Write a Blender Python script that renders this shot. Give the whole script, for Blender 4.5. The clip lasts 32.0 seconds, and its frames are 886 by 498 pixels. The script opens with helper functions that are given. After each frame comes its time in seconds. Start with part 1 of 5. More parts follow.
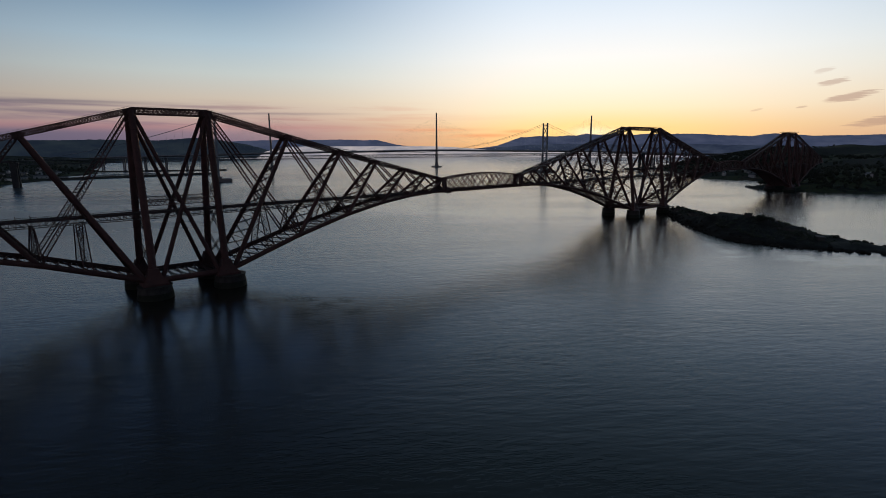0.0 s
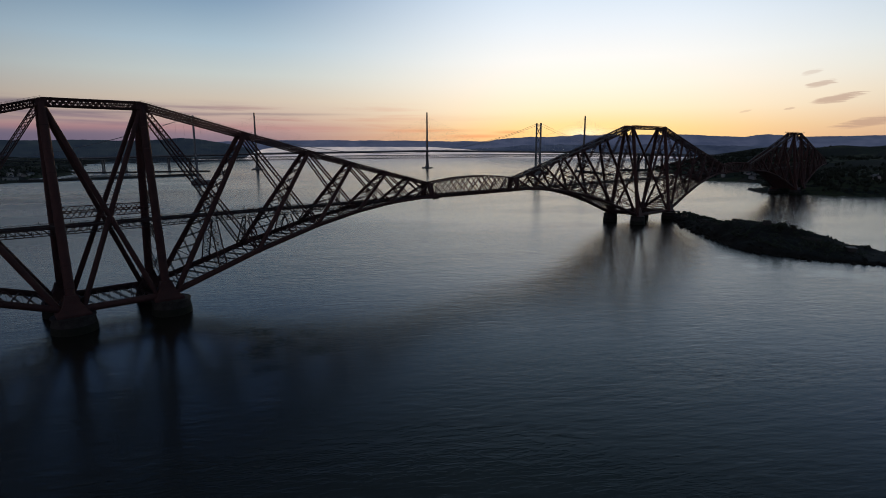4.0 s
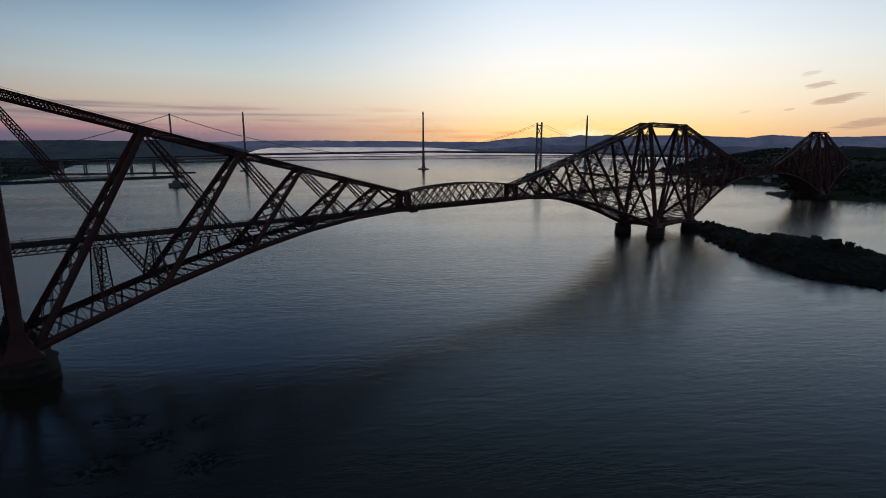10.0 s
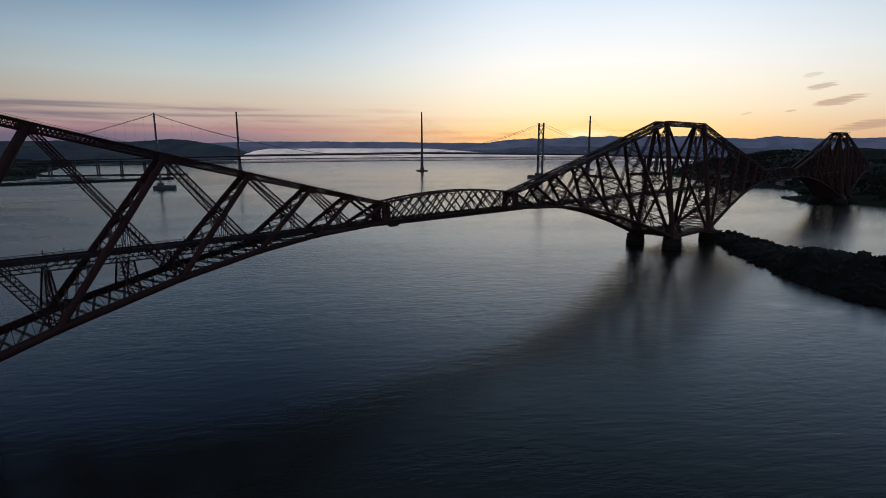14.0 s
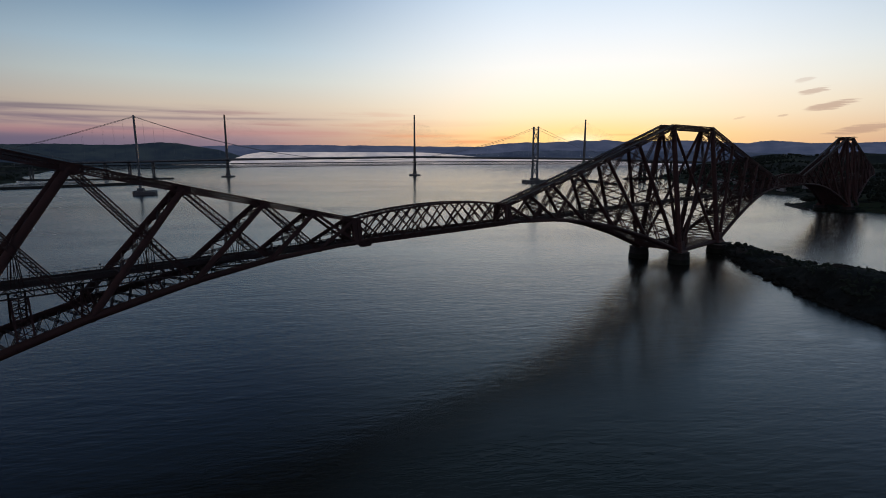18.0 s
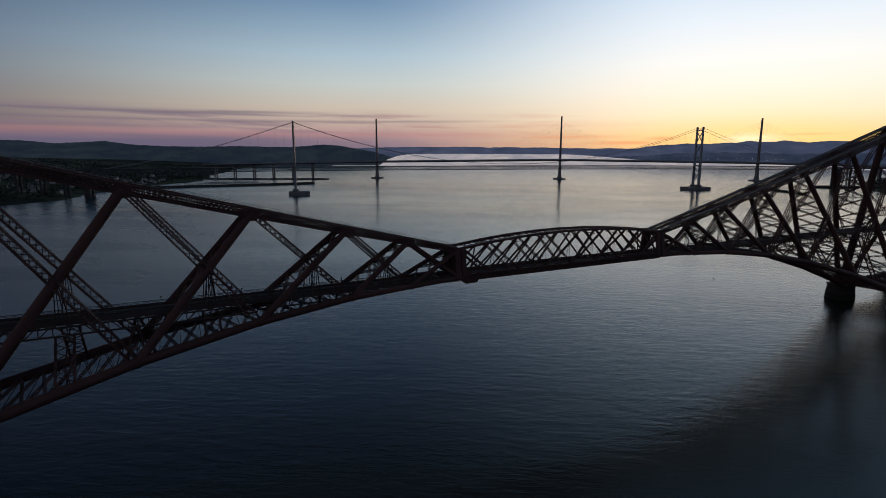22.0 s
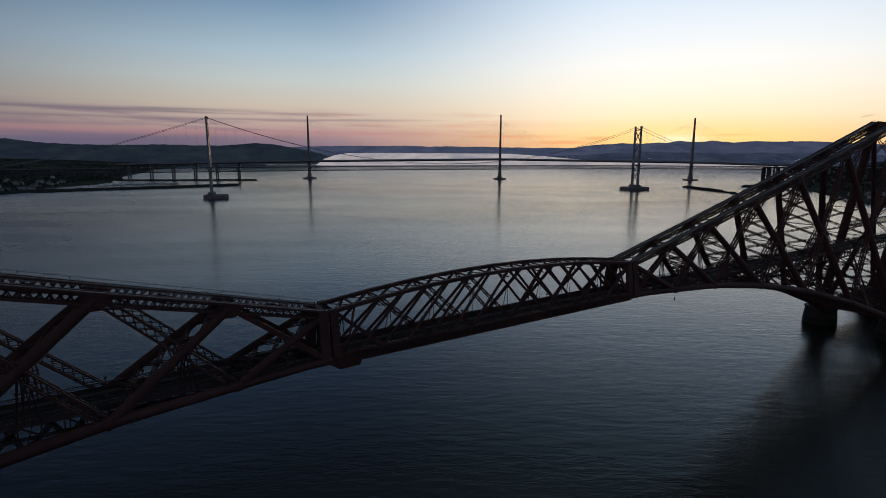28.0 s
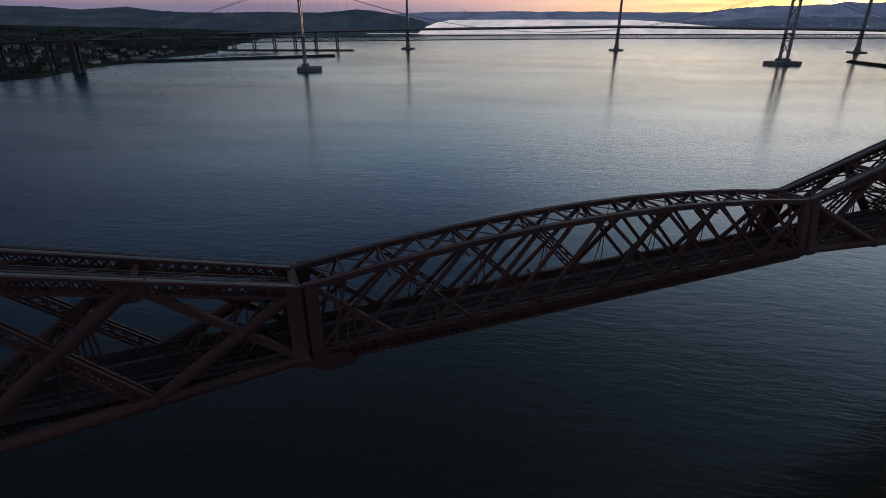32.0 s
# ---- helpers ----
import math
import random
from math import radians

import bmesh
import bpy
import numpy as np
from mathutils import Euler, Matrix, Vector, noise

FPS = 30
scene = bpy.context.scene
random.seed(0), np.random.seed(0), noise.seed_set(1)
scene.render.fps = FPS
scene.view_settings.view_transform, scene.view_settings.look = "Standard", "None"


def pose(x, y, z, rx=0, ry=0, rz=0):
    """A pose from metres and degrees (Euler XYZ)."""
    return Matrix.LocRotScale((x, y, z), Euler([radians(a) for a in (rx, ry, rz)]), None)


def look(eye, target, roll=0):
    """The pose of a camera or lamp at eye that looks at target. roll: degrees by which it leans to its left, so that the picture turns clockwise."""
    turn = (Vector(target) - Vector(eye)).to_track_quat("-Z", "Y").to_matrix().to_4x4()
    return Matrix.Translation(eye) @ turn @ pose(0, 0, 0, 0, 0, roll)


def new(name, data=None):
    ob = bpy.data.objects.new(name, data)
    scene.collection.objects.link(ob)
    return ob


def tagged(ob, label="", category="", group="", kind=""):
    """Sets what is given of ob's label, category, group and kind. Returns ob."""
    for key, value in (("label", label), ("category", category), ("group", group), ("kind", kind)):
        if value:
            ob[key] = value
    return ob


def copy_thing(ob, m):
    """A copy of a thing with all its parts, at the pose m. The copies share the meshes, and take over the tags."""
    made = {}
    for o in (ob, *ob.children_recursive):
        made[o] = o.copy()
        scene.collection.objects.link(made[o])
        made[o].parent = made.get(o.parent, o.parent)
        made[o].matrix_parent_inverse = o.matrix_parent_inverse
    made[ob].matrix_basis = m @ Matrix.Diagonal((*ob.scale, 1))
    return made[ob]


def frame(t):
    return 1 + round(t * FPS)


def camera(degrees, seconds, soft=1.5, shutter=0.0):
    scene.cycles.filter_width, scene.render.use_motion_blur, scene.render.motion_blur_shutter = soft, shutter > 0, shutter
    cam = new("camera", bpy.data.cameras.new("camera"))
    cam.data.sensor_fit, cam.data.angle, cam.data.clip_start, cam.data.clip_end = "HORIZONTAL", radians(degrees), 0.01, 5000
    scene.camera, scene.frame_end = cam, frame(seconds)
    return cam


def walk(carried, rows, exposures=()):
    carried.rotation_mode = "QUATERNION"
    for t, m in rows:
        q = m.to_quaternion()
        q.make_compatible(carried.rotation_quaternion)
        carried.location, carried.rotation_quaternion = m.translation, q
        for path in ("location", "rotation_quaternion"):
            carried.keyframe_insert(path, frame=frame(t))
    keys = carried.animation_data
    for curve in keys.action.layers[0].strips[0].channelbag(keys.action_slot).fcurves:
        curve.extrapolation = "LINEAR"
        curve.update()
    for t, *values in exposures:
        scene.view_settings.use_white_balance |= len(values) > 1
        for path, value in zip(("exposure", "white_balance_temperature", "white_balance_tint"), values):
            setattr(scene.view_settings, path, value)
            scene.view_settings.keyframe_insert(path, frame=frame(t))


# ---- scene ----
# camera: seconds, place, heading from +x, pitch, roll
cam = camera(79.35, 32.0, soft=0.9)
PATH = [
    (0, -119.4, -379.6, 84.90, 49.149, -10.911, -0.191),
    (0.5, -114.4, -374.1, 85.00, 51.246, -10.885, -0.179),
    (1, -109.0, -368.3, 84.86, 53.662, -10.853, -0.239),
    (1.5, -104.0, -363.0, 84.60, 54.894, -10.803, -0.222),
    (2, -98.7, -358.1, 84.46, 50.701, -10.863, -0.167),
    (2.5, -93.7, -353.1, 84.12, 49.385, -10.831, -0.149),
    (3, -88.2, -348.2, 84.05, 48.879, -10.818, -0.153),
    (3.5, -82.7, -343.3, 84.15, 48.425, -10.854, -0.121),
    (4, -77.3, -338.0, 84.25, 48.273, -10.838, -0.138),
    (4.5, -71.6, -332.7, 84.05, 48.183, -10.838, -0.179),
    (6.5, -48.5, -313.1, 84.21, 48.079, -10.893, -0.084),
    (7, -42.7, -308.0, 84.63, 48.070, -10.910, -0.026),
    (7.5, -36.8, -303.0, 84.29, 48.092, -10.886, -0.020),
    (8, -31.2, -298.4, 84.14, 48.088, -10.844, -0.024),
    (8.5, -25.5, -293.9, 84.15, 48.149, -10.835, -0.037),
    (9, -19.6, -289.6, 83.96, 48.260, -10.821, -0.076),
    (9.5, -14.2, -285.4, 83.93, 48.263, -10.797, -0.087),
    (10, -8.5, -280.7, 83.92, 48.256, -10.773, -0.098),
    (10.5, -2.7, -275.7, 83.88, 48.273, -10.771, -0.096),
    (11, 3.2, -270.8, 83.77, 48.254, -10.732, -0.098),
    (11.5, 9.0, -265.5, 84.17, 48.273, -10.757, -0.029),
    (12, 14.9, -261.0, 84.22, 48.289, -10.744, -0.008),
    (12.5, 20.4, -256.6, 84.00, 48.301, -10.707, -0.050),
    (13, 25.9, -252.1, 84.05, 48.292, -10.681, -0.025),
    (13.5, 31.5, -247.7, 84.02, 48.332, -10.682, -0.004),
    (14, 37.3, -242.4, 84.07, 48.376, -10.659, -0.050),
    (14.5, 43.0, -238.0, 84.16, 48.398, -10.633, -0.017),
    (15, 47.5, -234.3, 84.79, 47.729, -10.628, 0.007),
    (15.5, 51.4, -230.7, 85.13, 47.308, -10.623, -0.029),
    (17.5, 66.5, -218.7, 85.77, 47.688, -10.353, 0.031),
    (18, 71.2, -214.5, 85.61, 47.802, -10.278, 0.057),
    (18.5, 76.6, -210.2, 85.83, 47.880, -10.300, 0.100),
    (19, 81.9, -205.9, 86.01, 47.963, -10.301, 0.101),
    (19.5, 87.2, -201.5, 87.07, 48.068, -10.309, 0.094),
    (20, 92.5, -197.0, 88.25, 48.069, -10.302, 0.157),
    (20.5, 97.5, -192.8, 89.45, 49.522, -10.285, 0.211),
    (21, 102.7, -188.5, 90.29, 55.574, -10.248, 0.113),
    (21.5, 107.2, -184.4, 90.78, 59.879, -10.206, 0.095),
    (22, 111.6, -179.4, 90.82, 63.236, -10.178, 0.153),
    (22.5, 115.6, -174.5, 91.03, 65.181, -10.160, 0.147),
    (23, 119.6, -168.6, 90.93, 64.099, -10.168, 0.201),
    (23.5, 123.7, -162.9, 90.98, 62.187, -10.206, 0.226),
    (24, 127.7, -157.2, 90.71, 59.797, -10.194, 0.325),
    (24.5, 131.9, -151.9, 90.76, 58.727, -10.217, 0.308),
    (25, 136.6, -147.0, 90.58, 57.887, -10.195, 0.350),
    (25.5, 141.0, -141.8, 90.40, 57.693, -10.176, 0.335),
    (27.5, 160.5, -122.0, 91.27, 57.100, -10.254, 0.269),
    (28, 165.4, -117.0, 91.20, 57.096, -10.248, 0.242),
    (28.5, 170.3, -112.2, 91.15, 57.047, -10.211, 0.263),
    (29, 175.4, -107.4, 91.00, 57.110, -10.198, 0.259),
    (29.5, 180.6, -102.0, 91.04, 59.256, -10.201, 0.267),
    (30, 184.8, -97.3, 90.95, 62.579, -10.210, 0.264),
    (30.5, 189.4, -92.1, 90.72, 65.072, -10.626, 0.136),
    (31, 194.1, -86.4, 90.14, 66.745, -12.018, 0.181),
    (31.5, 197.5, -81.3, 90.54, 67.523, -18.085, 0.060),
    (32, 200.7, -75.4, 90.87, 68.106, -23.309, -0.093),
]



def aim(x, y, z, heading, pitch, roll):
    a, b = radians(heading), radians(pitch)
    way = Vector((math.cos(a) * math.cos(b), math.sin(a) * math.cos(b), math.sin(b)))
    return look((x, y, z), Vector((x, y, z)) + way, roll)


walk(cam, [(t, aim(*row)) for t, *row in PATH], [(0, 0.0), (30.5, 0.02), (31.4, 0.22), (32, 0.62)])

# ---- sky and sun ----
SUN_HEADING, SUN_HEIGHT = 34.0, 0.9


def add(nt, kind, x=0, y=0, **values):
    n = nt.nodes.new(kind)
    n.location = (x, y)
    for k, v in values.items():
        n.inputs[k].default_value = v
    return n


def maths(nt, op, a, b=None, c=None, clamp=False):
    n = nt.nodes.new("ShaderNodeMath")
    n.operation, n.use_clamp = op, clamp
    for i, v in enumerate((a, b, c)):
        if v is None:
            continue
        if isinstance(v, (int, float)):
            n.inputs[i].default_value = v
        else:
            nt.links.new(v, n.inputs[i])
    return n.outputs[0]


def ramp(nt, fac, stops, mode="LINEAR"):
    n = nt.nodes.new("ShaderNodeValToRGB")
    n.color_ramp.interpolation = mode
    e = n.color_ramp.elements
    while len(e) < len(stops):
        e.new(0.5)
    for el, (p, c) in zip(e, stops):
        el.position, el.color = p, (*c, 1) if len(c) == 3 else c
    if fac is not None:
        nt.links.new(fac, n.inputs[0])
    return n.outputs[0]


def mix(nt, fac, a, b, blend="MIX"):
    n = nt.nodes.new("ShaderNodeMix")
    n.data_type, n.blend_type = "RGBA", blend
    for sock, v in ((n.inputs[0], fac), (n.inputs[6], a), (n.inputs[7], b)):
        if isinstance(v, (int, float)):
            sock.default_value = v
        elif isinstance(v, tuple):
            sock.default_value = (*v, 1)
        else:
            nt.links.new(v, sock)
    return n.outputs[2]


def smooth(nt, v, lo, hi):
    n = nt.nodes.new("ShaderNodeMapRange")
    n.interpolation_type = "SMOOTHSTEP"
    nt.links.new(v, n.inputs[0])
    n.inputs[1].default_value, n.inputs[2].default_value = lo, hi
    return n.outputs[0]


def lin(r, g, b):
    """A linear colour from 0 to 255 display values."""
    return tuple((v / 255 / 12.92) if v < 10.3 else ((v / 255 + 0.055) / 1.055) ** 2.4 for v in (r, g, b))


GREY, ROSE = lin(118, 108, 122), lin(196, 138, 138)


def make_world():
    w = bpy.data.worlds.new("dusk_sky")
    scene.world = w
    w.use_nodes = True
    nt = w.node_tree
    nt.nodes.clear()
    co = add(nt, "ShaderNodeTexCoord").outputs["Generated"]
    sep = add(nt, "ShaderNodeSeparateXYZ")
    nt.links.new(co, sep.inputs[0])
    x, y, z = sep.outputs
    up = maths(nt, "MULTIPLY", maths(nt, "ARCSINE", z), 180 / math.pi)
    turn = maths(nt, "MULTIPLY", maths(nt, "ARCTAN2", y, x), 180 / math.pi)
    off = maths(nt, "SUBTRACT", turn, SUN_HEADING)
    off = maths(nt, "MAXIMUM", off, maths(nt, "MULTIPLY", off, -0.75))
    off = maths(nt, "MINIMUM", off, maths(nt, "SUBTRACT", 360, off))
    t = maths(nt, "DIVIDE", up, 60.0, clamp=True)
    near = ramp(nt, t, SKY_NEAR)
    side = ramp(nt, t, SKY_SIDE)
    back = ramp(nt, t, SKY_BACK)
    c = mix(nt, smooth(nt, off, 38, 4), side, near)
    c = mix(nt, smooth(nt, off, 34, 92), c, back)
    c = mix(nt, smooth(nt, off, 108, 165), c, ramp(nt, t, SKY_EAST))
    # the glow where the sun has just gone
    d = maths(nt, "POWER", maths(nt, "DIVIDE", off, 9.0), 2.0)
    e = maths(nt, "POWER", maths(nt, "DIVIDE", maths(nt, "SUBTRACT", up, 0.8), 2.2), 2.0)
    g = maths(nt, "POWER", 2.718, maths(nt, "MULTIPLY", maths(nt, "ADD", d, e), -1.0))
    c = mix(nt, maths(nt, "MULTIPLY", g, 0.6), c, lin(255, 226, 130))
    d = maths(nt, "POWER", maths(nt, "DIVIDE", off, 1.9), 2.0)
    e = maths(nt, "POWER", maths(nt, "DIVIDE", maths(nt, "SUBTRACT", up, 1.35), 0.5), 2.0)
    g = maths(nt, "POWER", 2.718, maths(nt, "MULTIPLY", maths(nt, "ADD", d, e), -1.0))
    c = mix(nt, maths(nt, "MULTIPLY", g, 0.9), c, lin(255, 248, 206))
    # streaks of cloud low over the southern shore, and a few puffs to the north
    comb = add(nt, "ShaderNodeCombineXYZ")
    nt.links.new(maths(nt, "MULTIPLY", turn, 0.035), comb.inputs[0])
    nt.links.new(maths(nt, "ADD", maths(nt, "MULTIPLY", up, 0.62), maths(nt, "MULTIPLY", turn, -0.012)), comb.inputs[1])
    n = add(nt, "ShaderNodeTexNoise", Scale=1.9, Detail=5.0, Roughness=0.55, Distortion=0.3)
    nt.links.new(comb.outputs[0], n.inputs["Vector"])
    band = maths(nt, "MULTIPLY", smooth(nt, up, 0.2, 1.6), smooth(nt, up, 4.6, 3.4))
    band = maths(nt, "MULTIPLY", band, smooth(nt, turn, 36, 76))
    streak = maths(nt, "MULTIPLY", smooth(nt, n.outputs[0], 0.46, 0.66), band)
    c = mix(nt, maths(nt, "MULTIPLY", streak, 0.8), c, mix(nt, smooth(nt, turn, 46, 78), lin(222, 152, 130), lin(136, 118, 132)))
    # two long thin bars of cloud over the south, a grey bank under them, and embers round the glow
    ragged = maths(nt, "MULTIPLY", maths(nt, "SUBTRACT", n.outputs[0], 0.5), 1.1)
    for el, slope, width, a0, a1, depth, tone in ((3.78, 0.006, 0.17, 70, 86, 0.75, GREY), (3.05, 0.004, 0.12, 54, 68, 0.5, GREY), (2.35, 0.0, 0.2, 84, 97, 0.5, GREY), (1.85, 0.0, 0.42, 48, 66, 0.4, ROSE)):
        k = maths(nt, "SUBTRACT", maths(nt, "ADD", up, maths(nt, "MULTIPLY", maths(nt, "SUBTRACT", turn, 90), slope)), el)
        k = maths(nt, "DIVIDE", maths(nt, "ADD", k, maths(nt, "MULTIPLY", ragged, 0.6)), width)
        k = maths(nt, "POWER", 2.718, maths(nt, "MULTIPLY", maths(nt, "MULTIPLY", k, k), -1.0))
        k = maths(nt, "MULTIPLY", k, smooth(nt, turn, a0, a1))
        c = mix(nt, maths(nt, "MULTIPLY", k, depth), c, tone)
    bank = maths(nt, "MULTIPLY", smooth(nt, maths(nt, "ADD", up, maths(nt, "MULTIPLY", ragged, 0.8)), 2.2, 1.1), smooth(nt, turn, 62, 88))
    c = mix(nt, maths(nt, "MULTIPLY", bank, 0.85), c, lin(104, 98, 122))
    for az, el, wa, we, depth in ((41.4, 1.45, 1.5, 0.16, 0.5), (44.6, 1.05, 3.2, 0.18, 0.55), (50.0, 1.7, 4.5, 0.14, 0.35), (29.5, 1.75, 2.0, 0.12, 0.3)):
        k1 = maths(nt, "DIVIDE", maths(nt, "SUBTRACT", turn, az), wa)
        k2 = maths(nt, "DIVIDE", maths(nt, "ADD", maths(nt, "SUBTRACT", up, el), maths(nt, "MULTIPLY", ragged, 0.5)), we)
        k = maths(nt, "POWER", 2.718, maths(nt, "MULTIPLY", maths(nt, "ADD", maths(nt, "MULTIPLY", k1, k1), maths(nt, "MULTIPLY", k2, k2)), -1.0))
        c = mix(nt, maths(nt, "MULTIPLY", k, depth), c, lin(236, 140, 96))
    n2 = add(nt, "ShaderNodeTexNoise", Scale=6.5, Detail=5.0, Roughness=0.62, Distortion=0.8)
    nt.links.new(comb.outputs[0], n2.inputs["Vector"])
    puffs = None
    for az, el, wa, we, amount in ((14.7, 6.2, 0.8, 0.22, 0.4), (13.9, 5.25, 1.1, 0.27, 0.75), (12.5, 3.97, 1.8, 0.34, 0.9), (10.4, 1.93, 2.4, 0.4, 0.85), (16.0, 3.26, 0.45, 0.1, 0.6), (19.5, 3.1, 0.5, 0.1, 0.4)):
        a = maths(nt, "DIVIDE", maths(nt, "SUBTRACT", turn, az), wa)
        tilt = maths(nt, "MULTIPLY", maths(nt, "SUBTRACT", turn, az), 0.16)
        b = maths(nt, "DIVIDE", maths(nt, "SUBTRACT", maths(nt, "ADD", up, tilt), el), we)
        r = maths(nt, "ADD", maths(nt, "MULTIPLY", a, a), maths(nt, "MULTIPLY", b, b))
        r = maths(nt, "ADD", r, maths(nt, "MULTIPLY", maths(nt, "SUBTRACT", n2.outputs[0], 0.5), 4.2))
        m = maths(nt, "MULTIPLY", smooth(nt, r, 1.25, 0.3), amount)
        puffs = m if puffs is None else maths(nt, "MAXIMUM", puffs, m)
    c = mix(nt, maths(nt, "MULTIPLY", puffs, 0.7), c, lin(172, 140, 128))
    sky = nt.nodes.new("ShaderNodeTexSky")
    sky.sky_type, sky.sun_disc = "NISHITA", False
    sky.sun_elevation, sky.sun_rotation = radians(SUN_HEIGHT), radians(90 - SUN_HEADING)
    sky.air_density, sky.dust_density = 1.0, 1.5
    lit = mix(nt, 1.0, sky.outputs[0], (0.12, 0.12, 0.12), "MULTIPLY")
    c = mix(nt, 0.06, c, lit)
    bg = add(nt, "ShaderNodeBackground")
    fade = maths(nt, "POWER", 2.718, maths(nt, "MULTIPLY", maths(nt, "POWER", maths(nt, "DIVIDE", off, 27.0), 2.0), -1.0))
    nt.links.new(maths(nt, "ADD", 1.0, maths(nt, "MULTIPLY", fade, 0.1)), bg.inputs["Strength"])
    nt.links.new(c, bg.inputs[0])
    out = add(nt, "ShaderNodeOutputWorld")
    nt.links.new(bg.outputs[0], out.inputs[0])


SKY_NEAR = [(0.0, lin(249, 190, 132)), (0.03, lin(252, 214, 160)), (0.06, lin(252, 234, 202)), (0.1, lin(250, 243, 228)), (0.14, lin(245, 246, 243)), (0.19, lin(230, 239, 247)), (0.24, lin(212, 228, 244)), (0.34, lin(146, 180, 212)), (0.5, lin(75, 106, 132)), (0.75, lin(54, 73, 84)), (1.0, lin(44, 58, 61))]
SKY_SIDE = [(0.0, lin(126, 112, 130)), (0.022, lin(164, 139, 148)), (0.045, lin(194, 168, 160)), (0.075, lin(208, 194, 178)), (0.115, lin(198, 206, 204)), (0.16, lin(174, 196, 210)), (0.2, lin(148, 174, 195)), (0.24, lin(118, 149, 180)), (0.34, lin(66, 102, 156)), (0.5, lin(52, 73, 96)), (1.0, lin(38, 48, 54))]
SKY_BACK = [(0.0, lin(44, 52, 76)), (0.06, lin(56, 63, 88)), (0.15, lin(48, 66, 102)), (0.3, lin(34, 51, 80)), (0.6, lin(28, 39, 52)), (1.0, lin(28, 37, 43))]
SKY_EAST = [(0.0, lin(124, 120, 142)), (0.08, lin(176, 158, 170)), (0.2, lin(180, 174, 188)), (0.45, lin(160, 164, 182)), (1.0, lin(104, 116, 136))]
make_world()
sun = new("sun", bpy.data.lights.new("sun", "SUN"))
sun.data.energy, sun.data.angle, sun.data.color = 2.0, radians(0.5), (1.0, 0.62, 0.36)
a, b = radians(SUN_HEADING), radians(SUN_HEIGHT)
sun.matrix_world = look((2000 * math.cos(a), 2000 * math.sin(a), 2000 * math.tan(b)), (0, 0, 0))


# ---- materials ----
def material(name, colours, scale=0.2, rough=(0.5, 0.8), bump=0.3, metal=0.0, fine=None, spots=None, by_object=0.0, depth=0.02, gloss=0.5):
    """Two scales of noise between the colours, with relief; spots: a colour of stains and how much of it."""
    m = bpy.data.materials.new(name)
    m.use_nodes = True
    nt = m.node_tree
    p = nt.nodes["Principled BSDF"]
    co = add(nt, "ShaderNodeTexCoord").outputs["Object"]
    n1 = add(nt, "ShaderNodeTexNoise", Scale=scale, Detail=5.0, Roughness=0.6)
    n2 = add(nt, "ShaderNodeTexNoise", Scale=fine or scale * 12, Detail=4.0, Roughness=0.65)
    for n in (n1, n2):
        nt.links.new(co, n.inputs["Vector"])
    f = maths(nt, "ADD", maths(nt, "MULTIPLY", n1.outputs[0], 0.65), maths(nt, "MULTIPLY", n2.outputs[0], 0.35))
    stops = [(0.3 + 0.4 * i / max(1, len(colours) - 1), c) for i, c in enumerate(colours)]
    c = ramp(nt, f, stops)
    if spots:
        n3 = add(nt, "ShaderNodeTexNoise", Scale=scale * 3.1, Detail=6.0, Roughness=0.7, Distortion=0.8)
        nt.links.new(co, n3.inputs["Vector"])
        c = mix(nt, maths(nt, "MULTIPLY", smooth(nt, n3.outputs[0], 0.56, 0.72), spots[1]), c, spots[0])
    if by_object:
        info = add(nt, "ShaderNodeObjectInfo").outputs["Random"]
        hsv = add(nt, "ShaderNodeHueSaturation")
        nt.links.new(maths(nt, "ADD", 1 - by_object / 2, maths(nt, "MULTIPLY", info, by_object)), hsv.inputs["Value"])
        nt.links.new(c, hsv.inputs["Color"])
        c = hsv.outputs[0]
    nt.links.new(c, p.inputs["Base Color"])
    r = maths(nt, "ADD", rough[0], maths(nt, "MULTIPLY", n2.outputs[0], rough[1] - rough[0]))
    nt.links.new(r, p.inputs["Roughness"])
    p.inputs["Metallic"].default_value = metal
    p.inputs["Specular IOR Level"].default_value = gloss
    if bump:
        b = add(nt, "ShaderNodeBump", Strength=bump, Distance=depth)
        nt.links.new(n2.outputs[0], b.inputs["Height"])
        nt.links.new(b.outputs[0], p.inputs["Normal"])
    return m


RED_STEEL = material("red_oxide_paint", [(0.068, 0.036, 0.031), (0.094, 0.043, 0.036), (0.122, 0.056, 0.046)], 0.15, (0.55, 0.8), 0.3, spots=((0.048, 0.03, 0.027), 0.7), by_object=0.3, gloss=0.3)
DARK_STEEL = material("sooty_steel", [(0.085, 0.062, 0.056), (0.125, 0.08, 0.07)], 0.2, (0.5, 0.75), 0.3, spots=((0.05, 0.03, 0.025), 0.6), gloss=0.3)
GRANITE = material("wet_granite", [(0.026, 0.024, 0.022), (0.045, 0.04, 0.036), (0.07, 0.064, 0.056)], 0.35, (0.6, 0.85), 0.6, spots=((0.07, 0.08, 0.06), 0.7), by_object=0.3, depth=0.06, gloss=0.15)
WEED = material("weedy_stone", [(0.016, 0.02, 0.013), (0.034, 0.036, 0.026)], 0.5, (0.6, 0.85), 0.6, depth=0.06, gloss=0.15)
BALLAST = material("ballast", [(0.07, 0.064, 0.06), (0.12, 0.11, 0.1)], 1.5, (0.8, 0.95), 0.6, depth=0.08, gloss=0.15)
